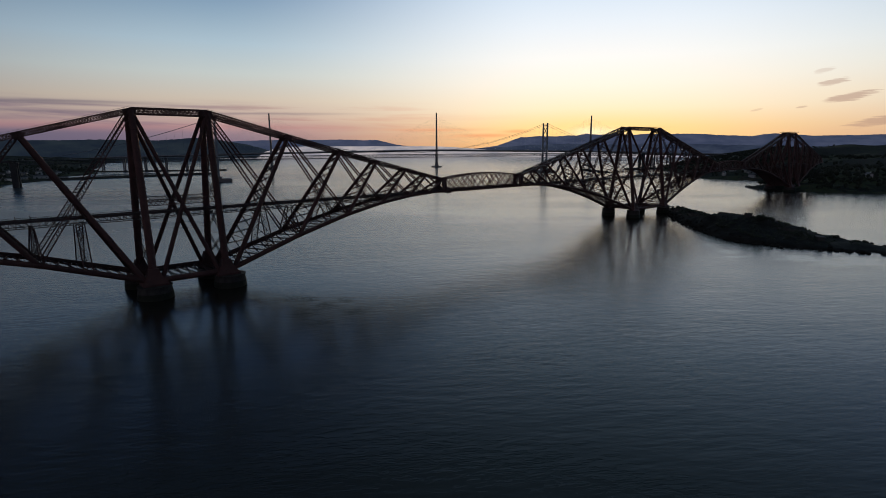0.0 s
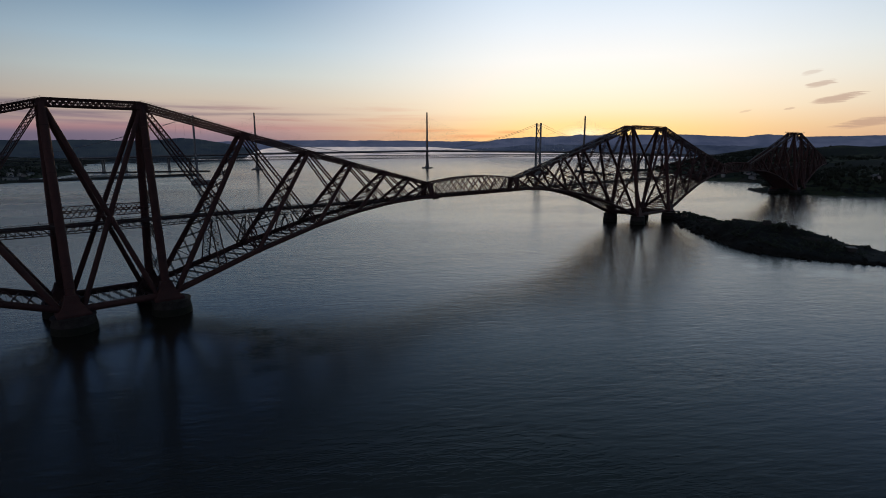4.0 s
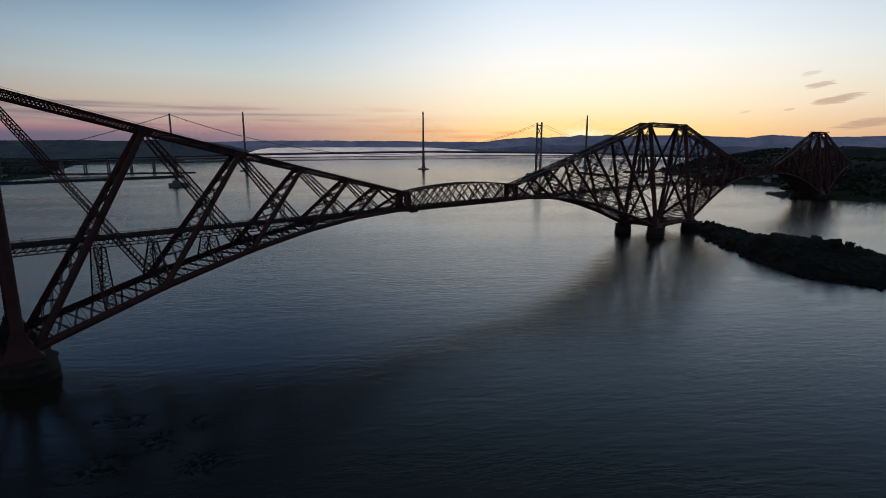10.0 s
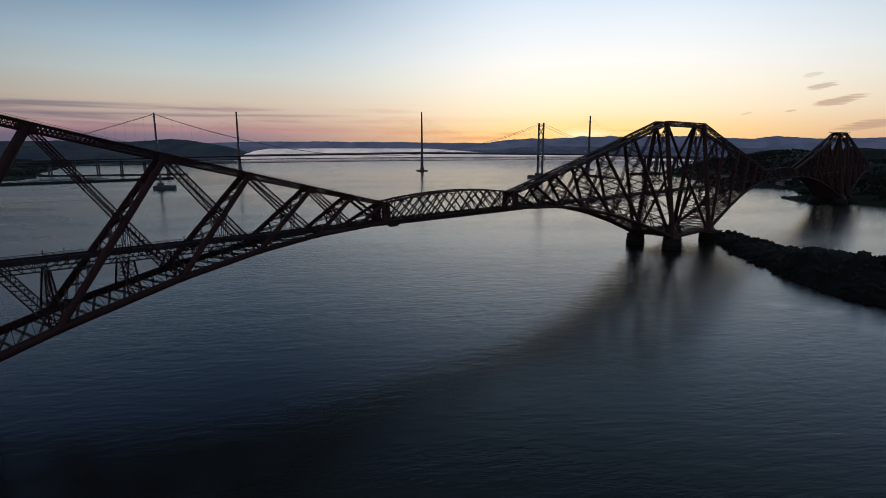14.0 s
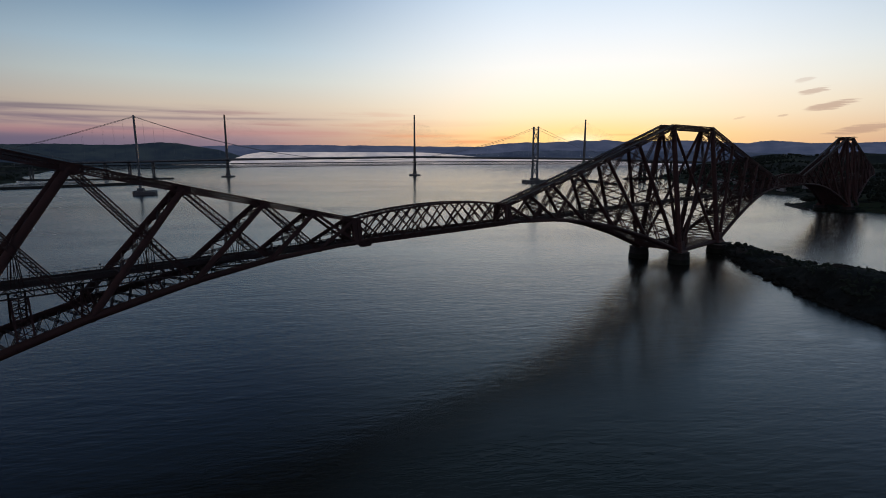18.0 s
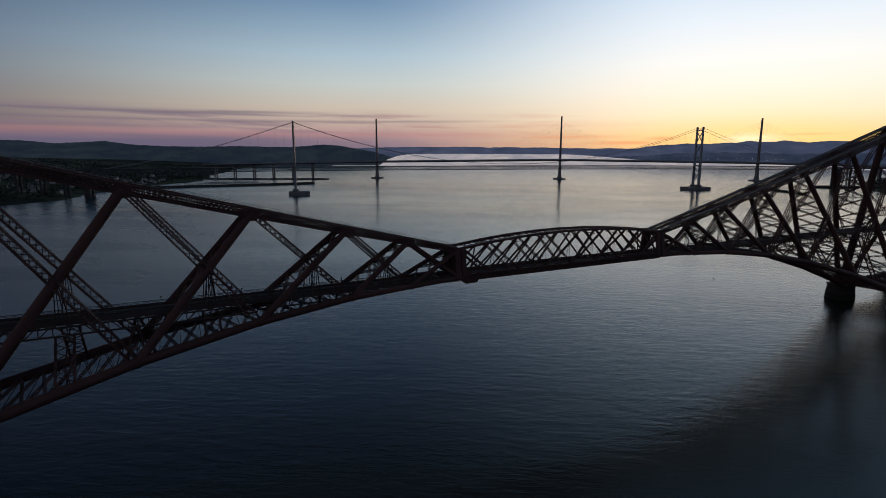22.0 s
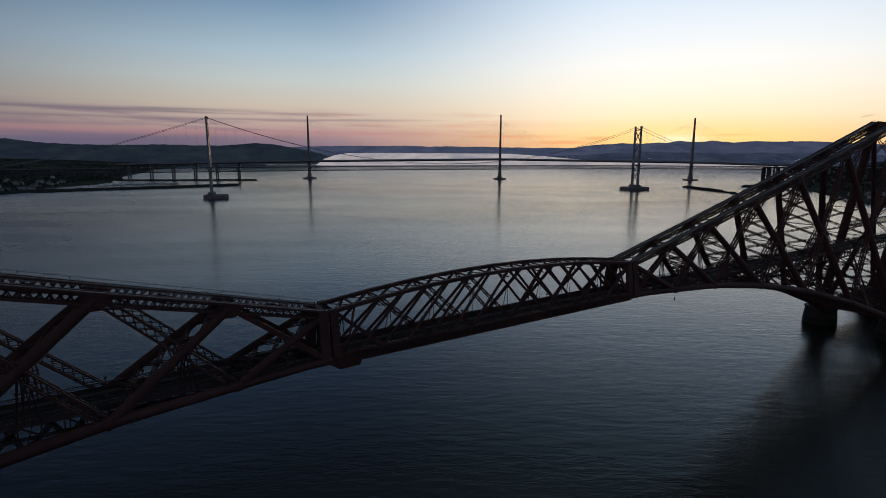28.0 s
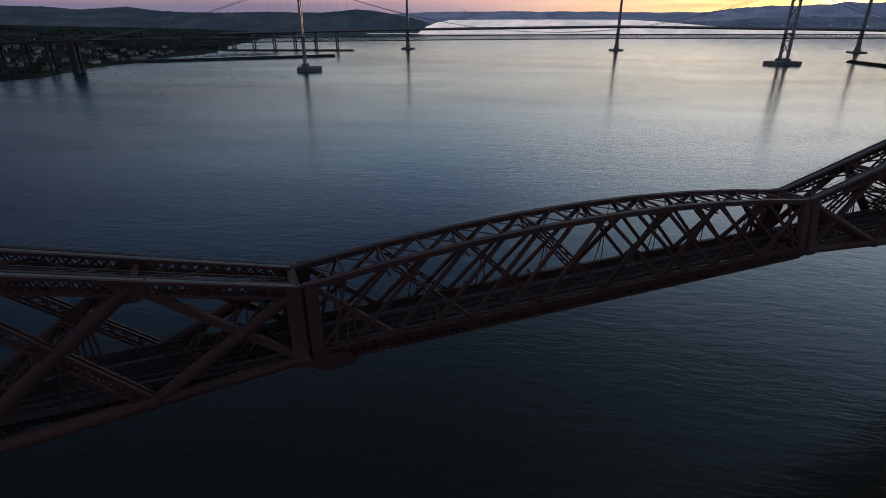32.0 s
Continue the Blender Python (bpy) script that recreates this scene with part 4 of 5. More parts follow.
    for sy in (-1, 1):
        s.rings([[(x, sy * 5.4 + dy, z) for x, z in BRACKET] for dy in (-0.9, 0.9)])
    s.beam((4.2, -6.0, 42.2), (4.2, 6.0, 42.2), 2.2, 0.9)
    part("bearing_bracket", s, RED_STEEL, t, "heavy steel bearing bracket under the chord end")
    for a, b in ((-0.7, 36.7), (36.7, 70.0), (70.0, 107.4)):
        for name, me in viaduct_shapes(a, b, 43.1):
            part(name, me, None, t)
    mark_stuff(t)
    return t


hung_span(207.3)
hung_span(807.7)


# ---- masonry piers ----
def pier(x, y, w):
    t = thing("masonry_pier", x, y, 0, "round tapering granite pier rising from the water with a weedy foot", "bridge pier", "piers of the railway bridge")
    k = 28
    up = 1.4 if w < 1 else 0.0
    ring = lambda r, z: [(w * r * math.cos(2 * math.pi * i / k), w * r * math.sin(2 * math.pi * i / k), z) for i in range(k)]
    part("shaft", smoothed(Shape().rings([ring(10.1, -3.6), ring(9.4, -0.1 + up)]).mesh("shaft", GRANITE), 30), None, t)
    part("foot", smoothed(Shape().rings([ring(10.9, -13), ring(10.15, -3.6)]).mesh("foot", WEED), 30), None, t, "dark weed-covered tidal band")
    part("coping", smoothed(Shape().rings([ring(9.5, -0.1 + up), ring(10.1, 0.1 + up), ring(10.1, 0.6 + up), ring(9.5, 0.8 + up)]).mesh("coping", GRANITE), 30), None, t)


for cx, h in ((X_SOUTH, 22.1), (X_MID, 39.6), (X_NORTH, 22.1)):
    for sx in (-1, 1):
        for sy in (-1, 1):
            pier(cx + sx * h + (2.0 if cx == X_SOUTH and sx > 0 else 0.0), sy * 18.3, 0.84 if cx == X_MID else 1.0)

# ---- road bridges behind ----
def along(a, b):
    a, b = Vector((*a, 0)), Vector((*b, 0))
    d = (b - a).normalized()
    return a, d, Vector((-d.y, d.x, 0))


FR_S, FR_N = (370.8, 1105.9), (1409.0, 836.5)
QC_S, QC_C, QC_N = (840.8, 1847.6), (1454.5, 1482.2), (2039.4, 1074.8)


def block(s, c, along_, across, l, w, z0, z1, shrink=0.9):
    """A block with cut corners, its sides leaning in."""
    pts = ((-1, -0.7), (-0.8, -1), (0.8, -1), (1, -0.7), (1, 0.7), (0.8, 1), (-0.8, 1), (-1, 0.7))
    s.rings([[c + along_ * (i * l / 2 * k) + across * (j * w / 2 * k) + Vector((0, 0, z)) for i, j in pts] for z, k in ((z0, 1), (z1 - 0.6, 1), (z1, shrink))])
    return s


def suspension_bridge():
    a, d, n = along(FR_S, FR_N)
    t = thing("suspension_bridge", 0, 0, 0, "grey steel suspension road bridge with braced towers and truss deck", "road bridge")
    span = 1072.6
    dz = lambda s: 53.5 + 5.7 * (1 - ((s - span / 2) / (span / 2 + 436)) ** 2)
    P = lambda s, off, z: a + d * s + n * off + Vector((0, 0, z))
    for s0 in (0.0, span):
        long, shift = (48, 8) if s0 == 0 else (74, 0)
        part("caisson", block(Shape(), P(s0 + shift, 0, 0), d, n, long, 44, SEA - 4, 0.6), CONCRETE, t, "broad concrete caisson at the waterline")
        part("plinth", block(Shape(), P(s0, 0, 0.5), d, n, 14, 36, 0, 6), CONCRETE, t)
        for off in (-11.9, 11.9):
            s = Shape().beam(P(s0, off, 6.5), P(s0, off, 160.3), 6.4, 4.2, d, 4.6, 3.4)
            s.beam(P(s0, off, 160.3), P(s0, off, 162.8), 5.2, 4.0, d, 4.0, 3.0)
            part("tower_leg", s, GREY_STEEL, t)
        for z0, z1 in ((14, 44), (60, 90), (90, 120), (120, 152)):
            for side in (-1, 1):
                part("tower_brace", Shape().beam(P(s0, -11.9 * side, z0), P(s0, 11.9 * side, z1), 1.7, 1.7 if side > 0 else 1.6), GREY_STEEL, t)
        for z in (44, 60, 153):
            part("cross_beam", Shape().beam(P(s0, -11.9, z), P(s0, 11.9, z), 2.2, 2.6), GREY_STEEL, t)
    for off in (-11.9, 11.9):
        cz = lambda s: (160.3 - (160.3 - dz(span / 2) - 5) * (1 - ((s - span / 2) / (span / 2)) ** 2)) if 0 <= s <= span else (160.3 + (dz(0) - 8 - 160.3) * min(1, ((-s if s < 0 else s - span) / 436)) ** 1.0 - 26 * math.sin(math.pi * min(1, (-s if s < 0 else s - span) / 436)) * 0.5)
        s = Shape()
        pts = [P(q, off, cz(q)) for q in np.concatenate([np.linspace(-436, 0, 14), np.linspace(0, span, 41)[1:], np.linspace(span, span + 470, 14)[1:]])]
        s.rings([[p + n * (0.42 * math.cos(k * math.pi / 3)) + Vector((0, 0, 0.42 * math.sin(k * math.pi / 3))) for k in range(6)] for p in pts])
        part("main_cable", s, GREY_STEEL, t)
        for q in np.linspace(-400, span + 400, 100):
            if cz(q) > dz(q) + 3:
                part("hanger", Shape().beam(P(q, off, dz(q)), P(q, off, cz(q)), 0.09), GREY_STEEL, t)
    for i, (s0, s1) in enumerate(((-436, 0), (0, 260), (260, 520), (520, 780), (780, span), (span, span + 470))):
        for off in (-12.5, 12.5):
            s = Shape()
            m = round((s1 - s0) / 6.5)
            for j in range(m):
                q0, q1 = s0 + (s1 - s0) * j / m, s0 + (s1 - s0) * (j + 1) / m
                s.beam(P(q0, off, dz(q0)), P(q1, off, dz(q1)), 0.9, 1.0).beam(P(q0, off, dz(q0) - 8.4), P(q1, off, dz(q1) - 8.4), 0.9, 0.9)
                s.beam(P(q0, off, dz(q0) - (8.4 if j % 2 else 0)), P(q1, off, dz(q1) - (0 if j % 2 else 8.4)), 0.6, 0.6)
                s.beam(P(q0, off, dz(q0) - 8.4), P(q0, off, dz(q0)), 0.5)
            part("stiffening_truss", s, TRUSS_STEEL, t)
        q = np.linspace(s0, s1, 9)
        part("road_deck", Shape().ribbon([P(u, 0, dz(u)) for u in q], [n] * 9, [(-16.5, -0.2), (16.5, -0.2), (16.5, 1.0), (-16.5, 1.0)]), ASPHALT, t)
    # approach spans on pairs of slender legs
    for s0, s1 in ((-760, -436), (span + 470, span + 690)):
        s = Shape().beam(P(s0, 0, dz(s0) - 3), P(s1, 0, dz(s1) - 1), 26, 4.5)
        part("approach_deck", s, SHADED_CONCRETE, t)
    for s0 in (-436, -480, -524, -570, -618, -668, span + 470, span + 530, span + 620):
        for off in (-9, 9):
            big = s0 in (-436, span + 470)
            s = Shape().beam(P(s0, off, SEA - 4), P(s0, off, dz(s0) - 3.5), (9 if s0 < 0 else 7) if big else 3.2, (12 if s0 < 0 else 9) if big else 4.5, d)
            part("approach_pier", s, SHADED_CONCRETE, t)
    return t


def cable_stayed_bridge():
    t = thing("cable_stayed_bridge", 0, 0, 0, "pale cable-stayed road bridge with three slender single towers", "road bridge")
    line = [Vector((*p, 0)) for p in (QC_S, QC_C, QC_N)]
    ends = [line[0] + (line[0] - line[1]).normalized() * 700, line[2] + (line[2] - line[1]).normalized() * 700]
    path = [ends[0], *line, ends[1]]
    total = [0]
    for p, q in zip(path, path[1:]):
        total.append(total[-1] + (q - p).length)
    zs = (42.0, 57.2, 66.5, 58.3, 40.0)

    def P(s, off=0.0, z=0.0):
        i = max(0, min(3, next((k for k in range(4) if s <= total[k + 1]), 3)))
        d = (path[i + 1] - path[i]).normalized()
        return path[i] + d * (s - total[i]) + Vector((-d.y, d.x, 0)) * off + Vector((0, 0, z))

    dz = lambda s: float(np.interp(s, total, zs))
    for i, s0 in enumerate(total[1:4]):
        d = (path[i + 2] - path[i]).normalized()
        n = Vector((-d.y, d.x, 0))
        part("caisson", block(Shape(), P(s0), d, n, 44, 50, SEA - 4, -3.0), CONCRETE, t, "low concrete caisson at the waterline")
        s = Shape()
        corners = ((-1, -0.6), (-0.6, -1), (0.6, -1), (1, -0.6), (1, 0.6), (0.6, 1), (-0.6, 1), (-1, 0.6))
        s.rings([[P(s0) + d * (i2 * lx / 2) + n * (j2 * ly / 2) + Vector((0, 0, z)) for i2, j2 in corners] for z, lx, ly in ((-2.2, 17, 19), (12, 11, 14), (60, 9, 11), (120, 7.4, 8), ((222, 230, 219)[i], 5.2, 5.2))])
        part("tower", s, CONCRETE, t, "tapering pale concrete mast")
        for side in (-1, 1):
            for j in range(1, 23):
                q = s0 + side * (30 + j * 14)
                part("stay_cable", Shape().beam(P(q, 0, dz(q) + 1.5), P(s0, 0, 106 + j * 4.7), 0.18), CONCRETE, t)
    for k in range(24):
        q = [total[-1] * (k + u / 4) / 24 for u in range(5)]
        c = [P(u, 0, dz(u)) for u in q]
        n = [P(u, 1, dz(u)) - P(u, 0, dz(u)) for u in q]
        part("deck_unit", Shape().ribbon(c, n, [(-19.5, -0.6), (-12, -4.2), (12, -4.2), (19.5, -0.6), (19.5, 0.6), (-19.5, 0.6)]), CONCRETE, t)
        for off in (-19.3, 19.3):
            part("wind_shield", Shape().ribbon(c, n, [(off - 0.08, 0.6), (off + 0.08, 0.6), (off + 0.08, 4.0), (off - 0.08, 4.0)]), GREY_STEEL, t)
    for s0 in (40, 120, 200, 280, 360, 440, total[-1] - 390, total[-1] - 300, total[-1] - 200, total[-1] - 100):
        for off in (-9, 9):
            part("approach_pier", Shape().beam(P(s0, off, SEA - 4), P(s0, off, dz(s0) - 3), 4.2, 4.6, (path[1] - path[0]).normalized()), CONCRETE, t)
        part("crosshead", Shape().beam(P(s0, -12, dz(s0) - 4.4), P(s0, 12, dz(s0) - 4.4), 3.4, 2.6), CONCRETE, t)
    return t


suspension_bridge()
cable_stayed_bridge()


# ---- land: a height field inside each coast ----
def inside(poly, X, Y):
    """Distance to the coast, positive on land."""
    P = np.array(poly, float)
    Q = np.roll(P, -1, 0)
    d2 = np.full(X.shape, 1e18)
    odd = np.zeros(X.shape, bool)
    for (x0, y0), (x1, y1) in zip(P, Q):
        dx, dy = x1 - x0, y1 - y0
        k = np.clip(((X - x0) * dx + (Y - y0) * dy) / (dx * dx + dy * dy), 0, 1)
        d2 = np.minimum(d2, (X - x0 - k * dx) ** 2 + (Y - y0 - k * dy) ** 2)
        cross = (y0 > Y) != (y1 > Y)
        with np.errstate(divide="ignore", invalid="ignore"):
            odd ^= cross & (X < x0 + (Y - y0) * dx / (dy if dy else 1e-9))
    return np.where(odd, 1, -1) * np.sqrt(d2)


def fbm(X, Y, size, seed, octaves=4):
    out = np.zeros(X.shape)
    for i, (x, y) in enumerate(zip(X.ravel(), Y.ravel())):
        out.flat[i] = noise.fractal((x / size + seed, y / size, seed), 1.0, 2.0, octaves)
    return out


def land_height(kind, poly, X, Y):
    d = inside(poly, X, Y)
    n = fbm(X, Y, 420 if kind != "island" else 34, 7.3 if kind == "south" else 2.1)
    if kind == "island":
        d = d + 5 * fbm(X, Y, 18, 9.0, 3)
        peak = np.exp(-(((X - 500) / 34) ** 2 + ((Y + 150) / 62) ** 2))
        tail = 0.25 + 0.75 * np.clip((Y + 290) / 120, 0, 1)
        z = SEA - 3 + 3.2 * np.clip(d / 3, -1, 1) + 7.0 * tail * (1 - np.exp(-np.maximum(d, 0) / 9)) + 10.5 * peak * np.clip(d / 16, 0, 1) + 2.2 * n * np.clip(d / 8, 0, 1)
        return z
    if kind == "islet":
        return SEA - 2 + 7.5 * np.clip((d + 4 * fbm(X, Y, 14, 5.0, 3)) / 8, -1, 1)
    d = d + 14 * fbm(X, Y, 60, 4.0, 3)
    inland = np.maximum(d, 0)
    rise = np.minimum(inland * (0.05 if kind == "south" else 0.16), 70 + 22 * n)
    rise = np.where(kind == "south", rise, np.minimum(rise, 62 + 30 * n))
    return SEA - 3 + 5.5 * np.clip(d / 14 + 0.2, -1, 1) + rise + 6 * n * np.clip(inland / 150, 0, 1)


def height_field(name, kind, poly, x0, x1, y0, y1, cell, mat, label, category):
    nx, ny = int((x1 - x0) / cell) + 1, int((y1 - y0) / cell) + 1
    X, Y = np.meshgrid(np.linspace(x0, x1, nx), np.linspace(y0, y1, ny))
    Z = land_height(kind, poly, X, Y)
    s = Shape()
    s.v = list(zip(X.ravel().tolist(), Y.ravel().tolist(), Z.ravel().tolist()))
    keep = Z > SEA - 3.5
    for j in range(ny - 1):
        for i in range(nx - 1):
            if keep[j, i] or keep[j, i + 1] or keep[j + 1, i] or keep[j + 1, i + 1]:
                k = j * nx + i
                s.f.append((k, k + 1, k + nx + 1, k + nx))
    return tagged(new(name, smoothed(s.mesh(name, mat), 50)), label, category, kind="structure")


SOUTH = [(-3100, 316), (-623, 543), (-313, 832), (-170, 1070), (-105, 1150), (-68, 1232), (-62, 1344), (-16, 1440), (40, 1505), (120, 1522), (140, 1545), (60, 1580), (72, 1640), (110, 1720), (170, 1790), (205, 1880), (235, 2010), (262, 2308), (347, 2648), (450, 3185), (719, 4031), (925, 5063), (-3100, 5063)]
NORTH = [(1172, -168), (1138, -75), (1108, 24), (1130, 60), (1200, 82), (1290, 84), (1440, 150), (1440, 204), (1400, 268), (1484, 348), (1608, 420), (1752, 544), (1907, 678), (2114, 782), (2578, 936), (3300, 1174), (4126, 1504), (4900, 1710), (4952, -1540), (1959, -1540), (1546, -612), (1288, -302)]
ISLAND = [(620, -6), (572, -42), (528, -76), (500, -104), (470, -130), (446, -152), (434, -178), (430, -206), (437, -238), (450, -262), (461, -288), (473, -312), (484, -318), (494, -298), (512, -260), (533, -212), (550, -166), (578, -114), (614, -66), (645, -31)]
ISLET = [(1622, 838), (1640, 826), (1600, 740), (1566, 690), (1530, 640), (1496, 588), (1486, 592), (1520, 652), (1548, 702), (1580, 770)]


def make_fields():
    """Fields, hedges and woods on the far land: patches of crop and grass."""
    m = bpy.data.materials.new("farmland")
    m.use_nodes = True
    nt = m.node_tree
    p = nt.nodes["Principled BSDF"]
    co = add(nt, "ShaderNodeTexCoord").outputs["Object"]
    v = add(nt, "ShaderNodeTexVoronoi", Scale=0.0042, Randomness=0.85)
    nt.links.new(co, v.inputs["Vector"])
    sep = add(nt, "ShaderNodeSeparateColor")
    nt.links.new(v.outputs["Color"], sep.inputs[0])
    c = ramp(nt, sep.outputs[0], [(0.0, (0.028, 0.033, 0.029)), (0.35, (0.038, 0.047, 0.032)), (0.6, (0.066, 0.08, 0.046)), (0.8, (0.08, 0.074, 0.055)), (1.0, (0.029, 0.036, 0.029))], "CONSTANT")
    n = add(nt, "ShaderNodeTexNoise", Scale=0.02, Detail=6.0, Roughness=0.7)
    nt.links.new(co, n.inputs["Vector"])
    c = mix(nt, smooth(nt, n.outputs[0], 0.46, 0.6), c, (0.027, 0.033, 0.027))
    n2 = add(nt, "ShaderNodeTexNoise", Scale=0.2, Detail=4.0)
    nt.links.new(co, n2.inputs["Vector"])
    c = mix(nt, 0.5, c, n2.outputs[1], "SOFT_LIGHT")
    nt.links.new(c, p.inputs["Base Color"])
    p.inputs["Roughness"].default_value = 0.95
    p.inputs["Specular IOR Level"].default_value = 0.08
    b = add(nt, "ShaderNodeBump", Strength=0.8, Distance=3.0)
    nt.links.new(n2.outputs[0], b.inputs["Height"])
    nt.links.new(b.outputs[0], p.inputs["Normal"])
    return m


FIELDS = make_fields()
height_field("ground_south", "south", SOUTH, -3050, 1000, 310, 5040, 42, FIELDS, "dark wooded and farmed southern shore", "ground")
height_field("ground_north", "north", NORTH, 1040, 4930, -1530, 1840, 38, FIELDS, "dark wooded northern shore rising to low hills", "ground")
height_field("rocky_island", "island", ISLAND, 405, 660, -340, 4, 2.6, ROCK, "low dark rocky island with rough turf", "ground")
POINT = [(1800, 760), (1838, 772), (1900, 752), (1960, 725), (1950, 690), (1890, 676), (1840, 690), (1790, 735)]
height_field("rocky_point", "islet", POINT, 1770, 1985, 650, 800, 5, ROCK, "dark rocky point under the road bridge", "ground")
height_field("rocky_islet", "islet", ISLET, 1460, 1665, 560, 865, 4, ROCK, "low dark reef awash in the estuary", "ground")


# ---- what stands on the land ----
GROUND = {"south": SOUTH, "north": NORTH, "island": ISLAND}


def ground_at(kind, pts):
    X, Y = np.array([p[0] for p in pts], float)[None], np.array([p[1] for p in pts], float)[None]
    return land_height(kind, GROUND[kind], X, Y)[0], inside(GROUND[kind], X, Y)[0]


def blob(s, c, r, h, rng, k=7):
    """A ragged clump of leaves: a lumpy drop in rings."""
    rings = []
    for z, w in ((0.0, 0.45), (0.28, 1.0), (0.62, 0.85), (0.9, 0.4)):
        rings.append([(c[0] + r * w * rng.uniform(0.7, 1.25) * math.cos(2 * math.pi * (i + rng.random() * 0.5) / k), c[1] + r * w * rng.uniform(0.7, 1.25) * math.sin(2 * math.pi * (i + rng.random() * 0.5) / k), c[2] + h * (z + rng.uniform(-0.07, 0.07))) for i in range(k)])
    s.rings(rings)


def woods(name, kind, boxes, seed, label):
    rng = random.Random(seed)
    s, pts = Shape(), []
    for x0, x1, y0, y1, count in boxes:
        for _ in range(count // 9):
            cx, cy = rng.uniform(x0, x1), rng.uniform(y0, y1)
            pts += [(cx + rng.gauss(0, 34), cy + rng.gauss(0, 34)) for _ in range(9)]
    zs, ds = ground_at(kind, pts)
    for (x, y), z, d in zip(pts, zs, ds):
        if d < 14 or z < SEA + 2:
            continue
        h = rng.uniform(6, 13)
        s.beam((x, y, z - 1), (x, y, z + h * 0.4), 0.5)
        for _ in range(3):
            blob(s, (x + rng.uniform(-2.2, 2.2), y + rng.uniform(-2.2, 2.2), z + h * rng.uniform(0.12, 0.4)), h * rng.uniform(0.22, 0.36), h * rng.uniform(0.45, 0.65), rng, 6)
    return tagged(new(name, s.mesh(name, LEAF)), label, "trees", kind="stuff")


woods("woodland", "south", [(-420, 100, 1050, 1500, 500), (-700, 220, 1500, 2300, 800), (-900, 500, 2300, 3600, 900)], 5, "dark broadleaf woods along the southern shore")
woods("woodland", "north", [(1130, 1500, -500, 260, 900), (1500, 2000, -200, 700, 700), (1700, 2700, 300, 1000, 700), (2300, 3600, 500, 1200, 500)], 6, "dark broadleaf woods on the northern shore")


def house(kind, x, y, rz, rng, group):
    z = float(ground_at(kind, [(x, y)])[0][0])
    t = thing("house", x, y, z, "pale rendered house with slate roof among dark trees", "house", group, rz)
    w, d, h = rng.uniform(7, 10), rng.uniform(10, 20), rng.uniform(5, 8)
    part("wall", Shape().box((-w / 2, -d / 2, -2), (w / 2, d / 2, h)), WALL, t)
    s = Shape().rings([[(-w / 2 - 0.4, yy, h), (w / 2 + 0.4, yy, h), (0, yy, h + w * 0.42)] for yy in (-d / 2 - 0.3, d / 2 + 0.3)])
    part("roof", s, SLATE, t)
    part("chimney", Shape().box((-0.5, d / 2 - 2.2, h + w * 0.2), (0.5, d / 2 - 1.0, h + w * 0.42 + 1.4)), WALL, t)
    for sx in (-1, 1):
        for yy in (-d / 4, d / 4):
            win = part("window", Shape().box((sx * w / 2 - 0.06, yy - 0.7, 1.2), (sx * w / 2 + 0.06, yy + 0.7, 2.8)), GREY_STEEL, t)
            part("pane", Shape().box((sx * w / 2 - 0.09, yy - 0.58, 1.32), (sx * w / 2 + 0.09, yy + 0.58, 2.68)), PANE, win)


rng = random.Random(11)
for cx, cy, spread, count in ((-330, 1700, 150, 30), (-170, 1400, 70, 10), (40, 1760, 60, 10), (-430, 2110, 220, 14)):
    for _ in range(count):
        x, y = cx + rng.gauss(0, spread), cy + rng.gauss(0, spread * 0.7)
        if ground_at("south", [(x, y)])[1][0] > 18:
            house("south", x, y, rng.uniform(0, 180), rng, "houses on the southern shore")
for cx, cy, spread, count in ((1500, 215, 45, 12), (1600, 350, 60, 8), (1230, -60, 40, 2)):
    for _ in range(count):
        x, y = cx + rng.gauss(0, spread), cy + rng.gauss(0, spread)
        if ground_at("north", [(x, y)])[1][0] > 12:
            house("north", x, y, rng.uniform(0, 180), rng, "houses on the northern shore")


# ---- harbour wall, causeway, boats, buoy ----
def sea_wall(name, pts, w, h, label):
    t = thing(name, 0, 0, 0, label, "sea wall")
    for (x0, y0), (x1, y1) in zip(pts, pts[1:]):
        n = max(1, round(math.hypot(x1 - x0, y1 - y0) / 45))
        for i in range(n):
            a = Vector((x0 + (x1 - x0) * i / n, y0 + (y1 - y0) * i / n, 0))
            b = Vector((x0 + (x1 - x0) * (i + 1) / n, y0 + (y1 - y0) * (i + 1) / n, 0))
            d = (b - a).normalized()
            s = Vector((-d.y, d.x, 0))
            prof = [(-w, SEA - 3), (w, SEA - 3), (w * 0.55, SEA + h), (-w * 0.55, SEA + h)]
            part("wall_length", Shape().ribbon([a, b], [s, s], prof), STONE, t)
            part("parapet", Shape().ribbon([a, b], [s, s], [(-w * 0.5, SEA + h), (-w * 0.2, SEA + h), (-w * 0.2, SEA + h + 1.3), (-w * 0.5, SEA + h + 1.3)]), STONE, t)
    e = pts[-1]
    part("wall_end", smoothed(Shape().tube((*e, SEA - 3), (*e, SEA + h + 0.4), w * 1.1, w * 0.8, 16).mesh("wall_end", STONE)), None, t)
    return t


sea_wall("harbour_wall", [(30, 1500), (130, 1514), (240, 1520), (360, 1528), (515, 1552)], 7, 5.0, "long dark stone harbour wall standing in calm water")
sea_wall("causeway", [(225, 2010), (330, 1950), (470, 1890), (632, 1817)], 9, 3.5, "low stone causeway reaching out below the road bridge")
sea_wall("landing_slip", [(1215, 88), (1180, 84), (1112, 34)], 4, 1.2, "low dark stone slip below the northern cantilever")


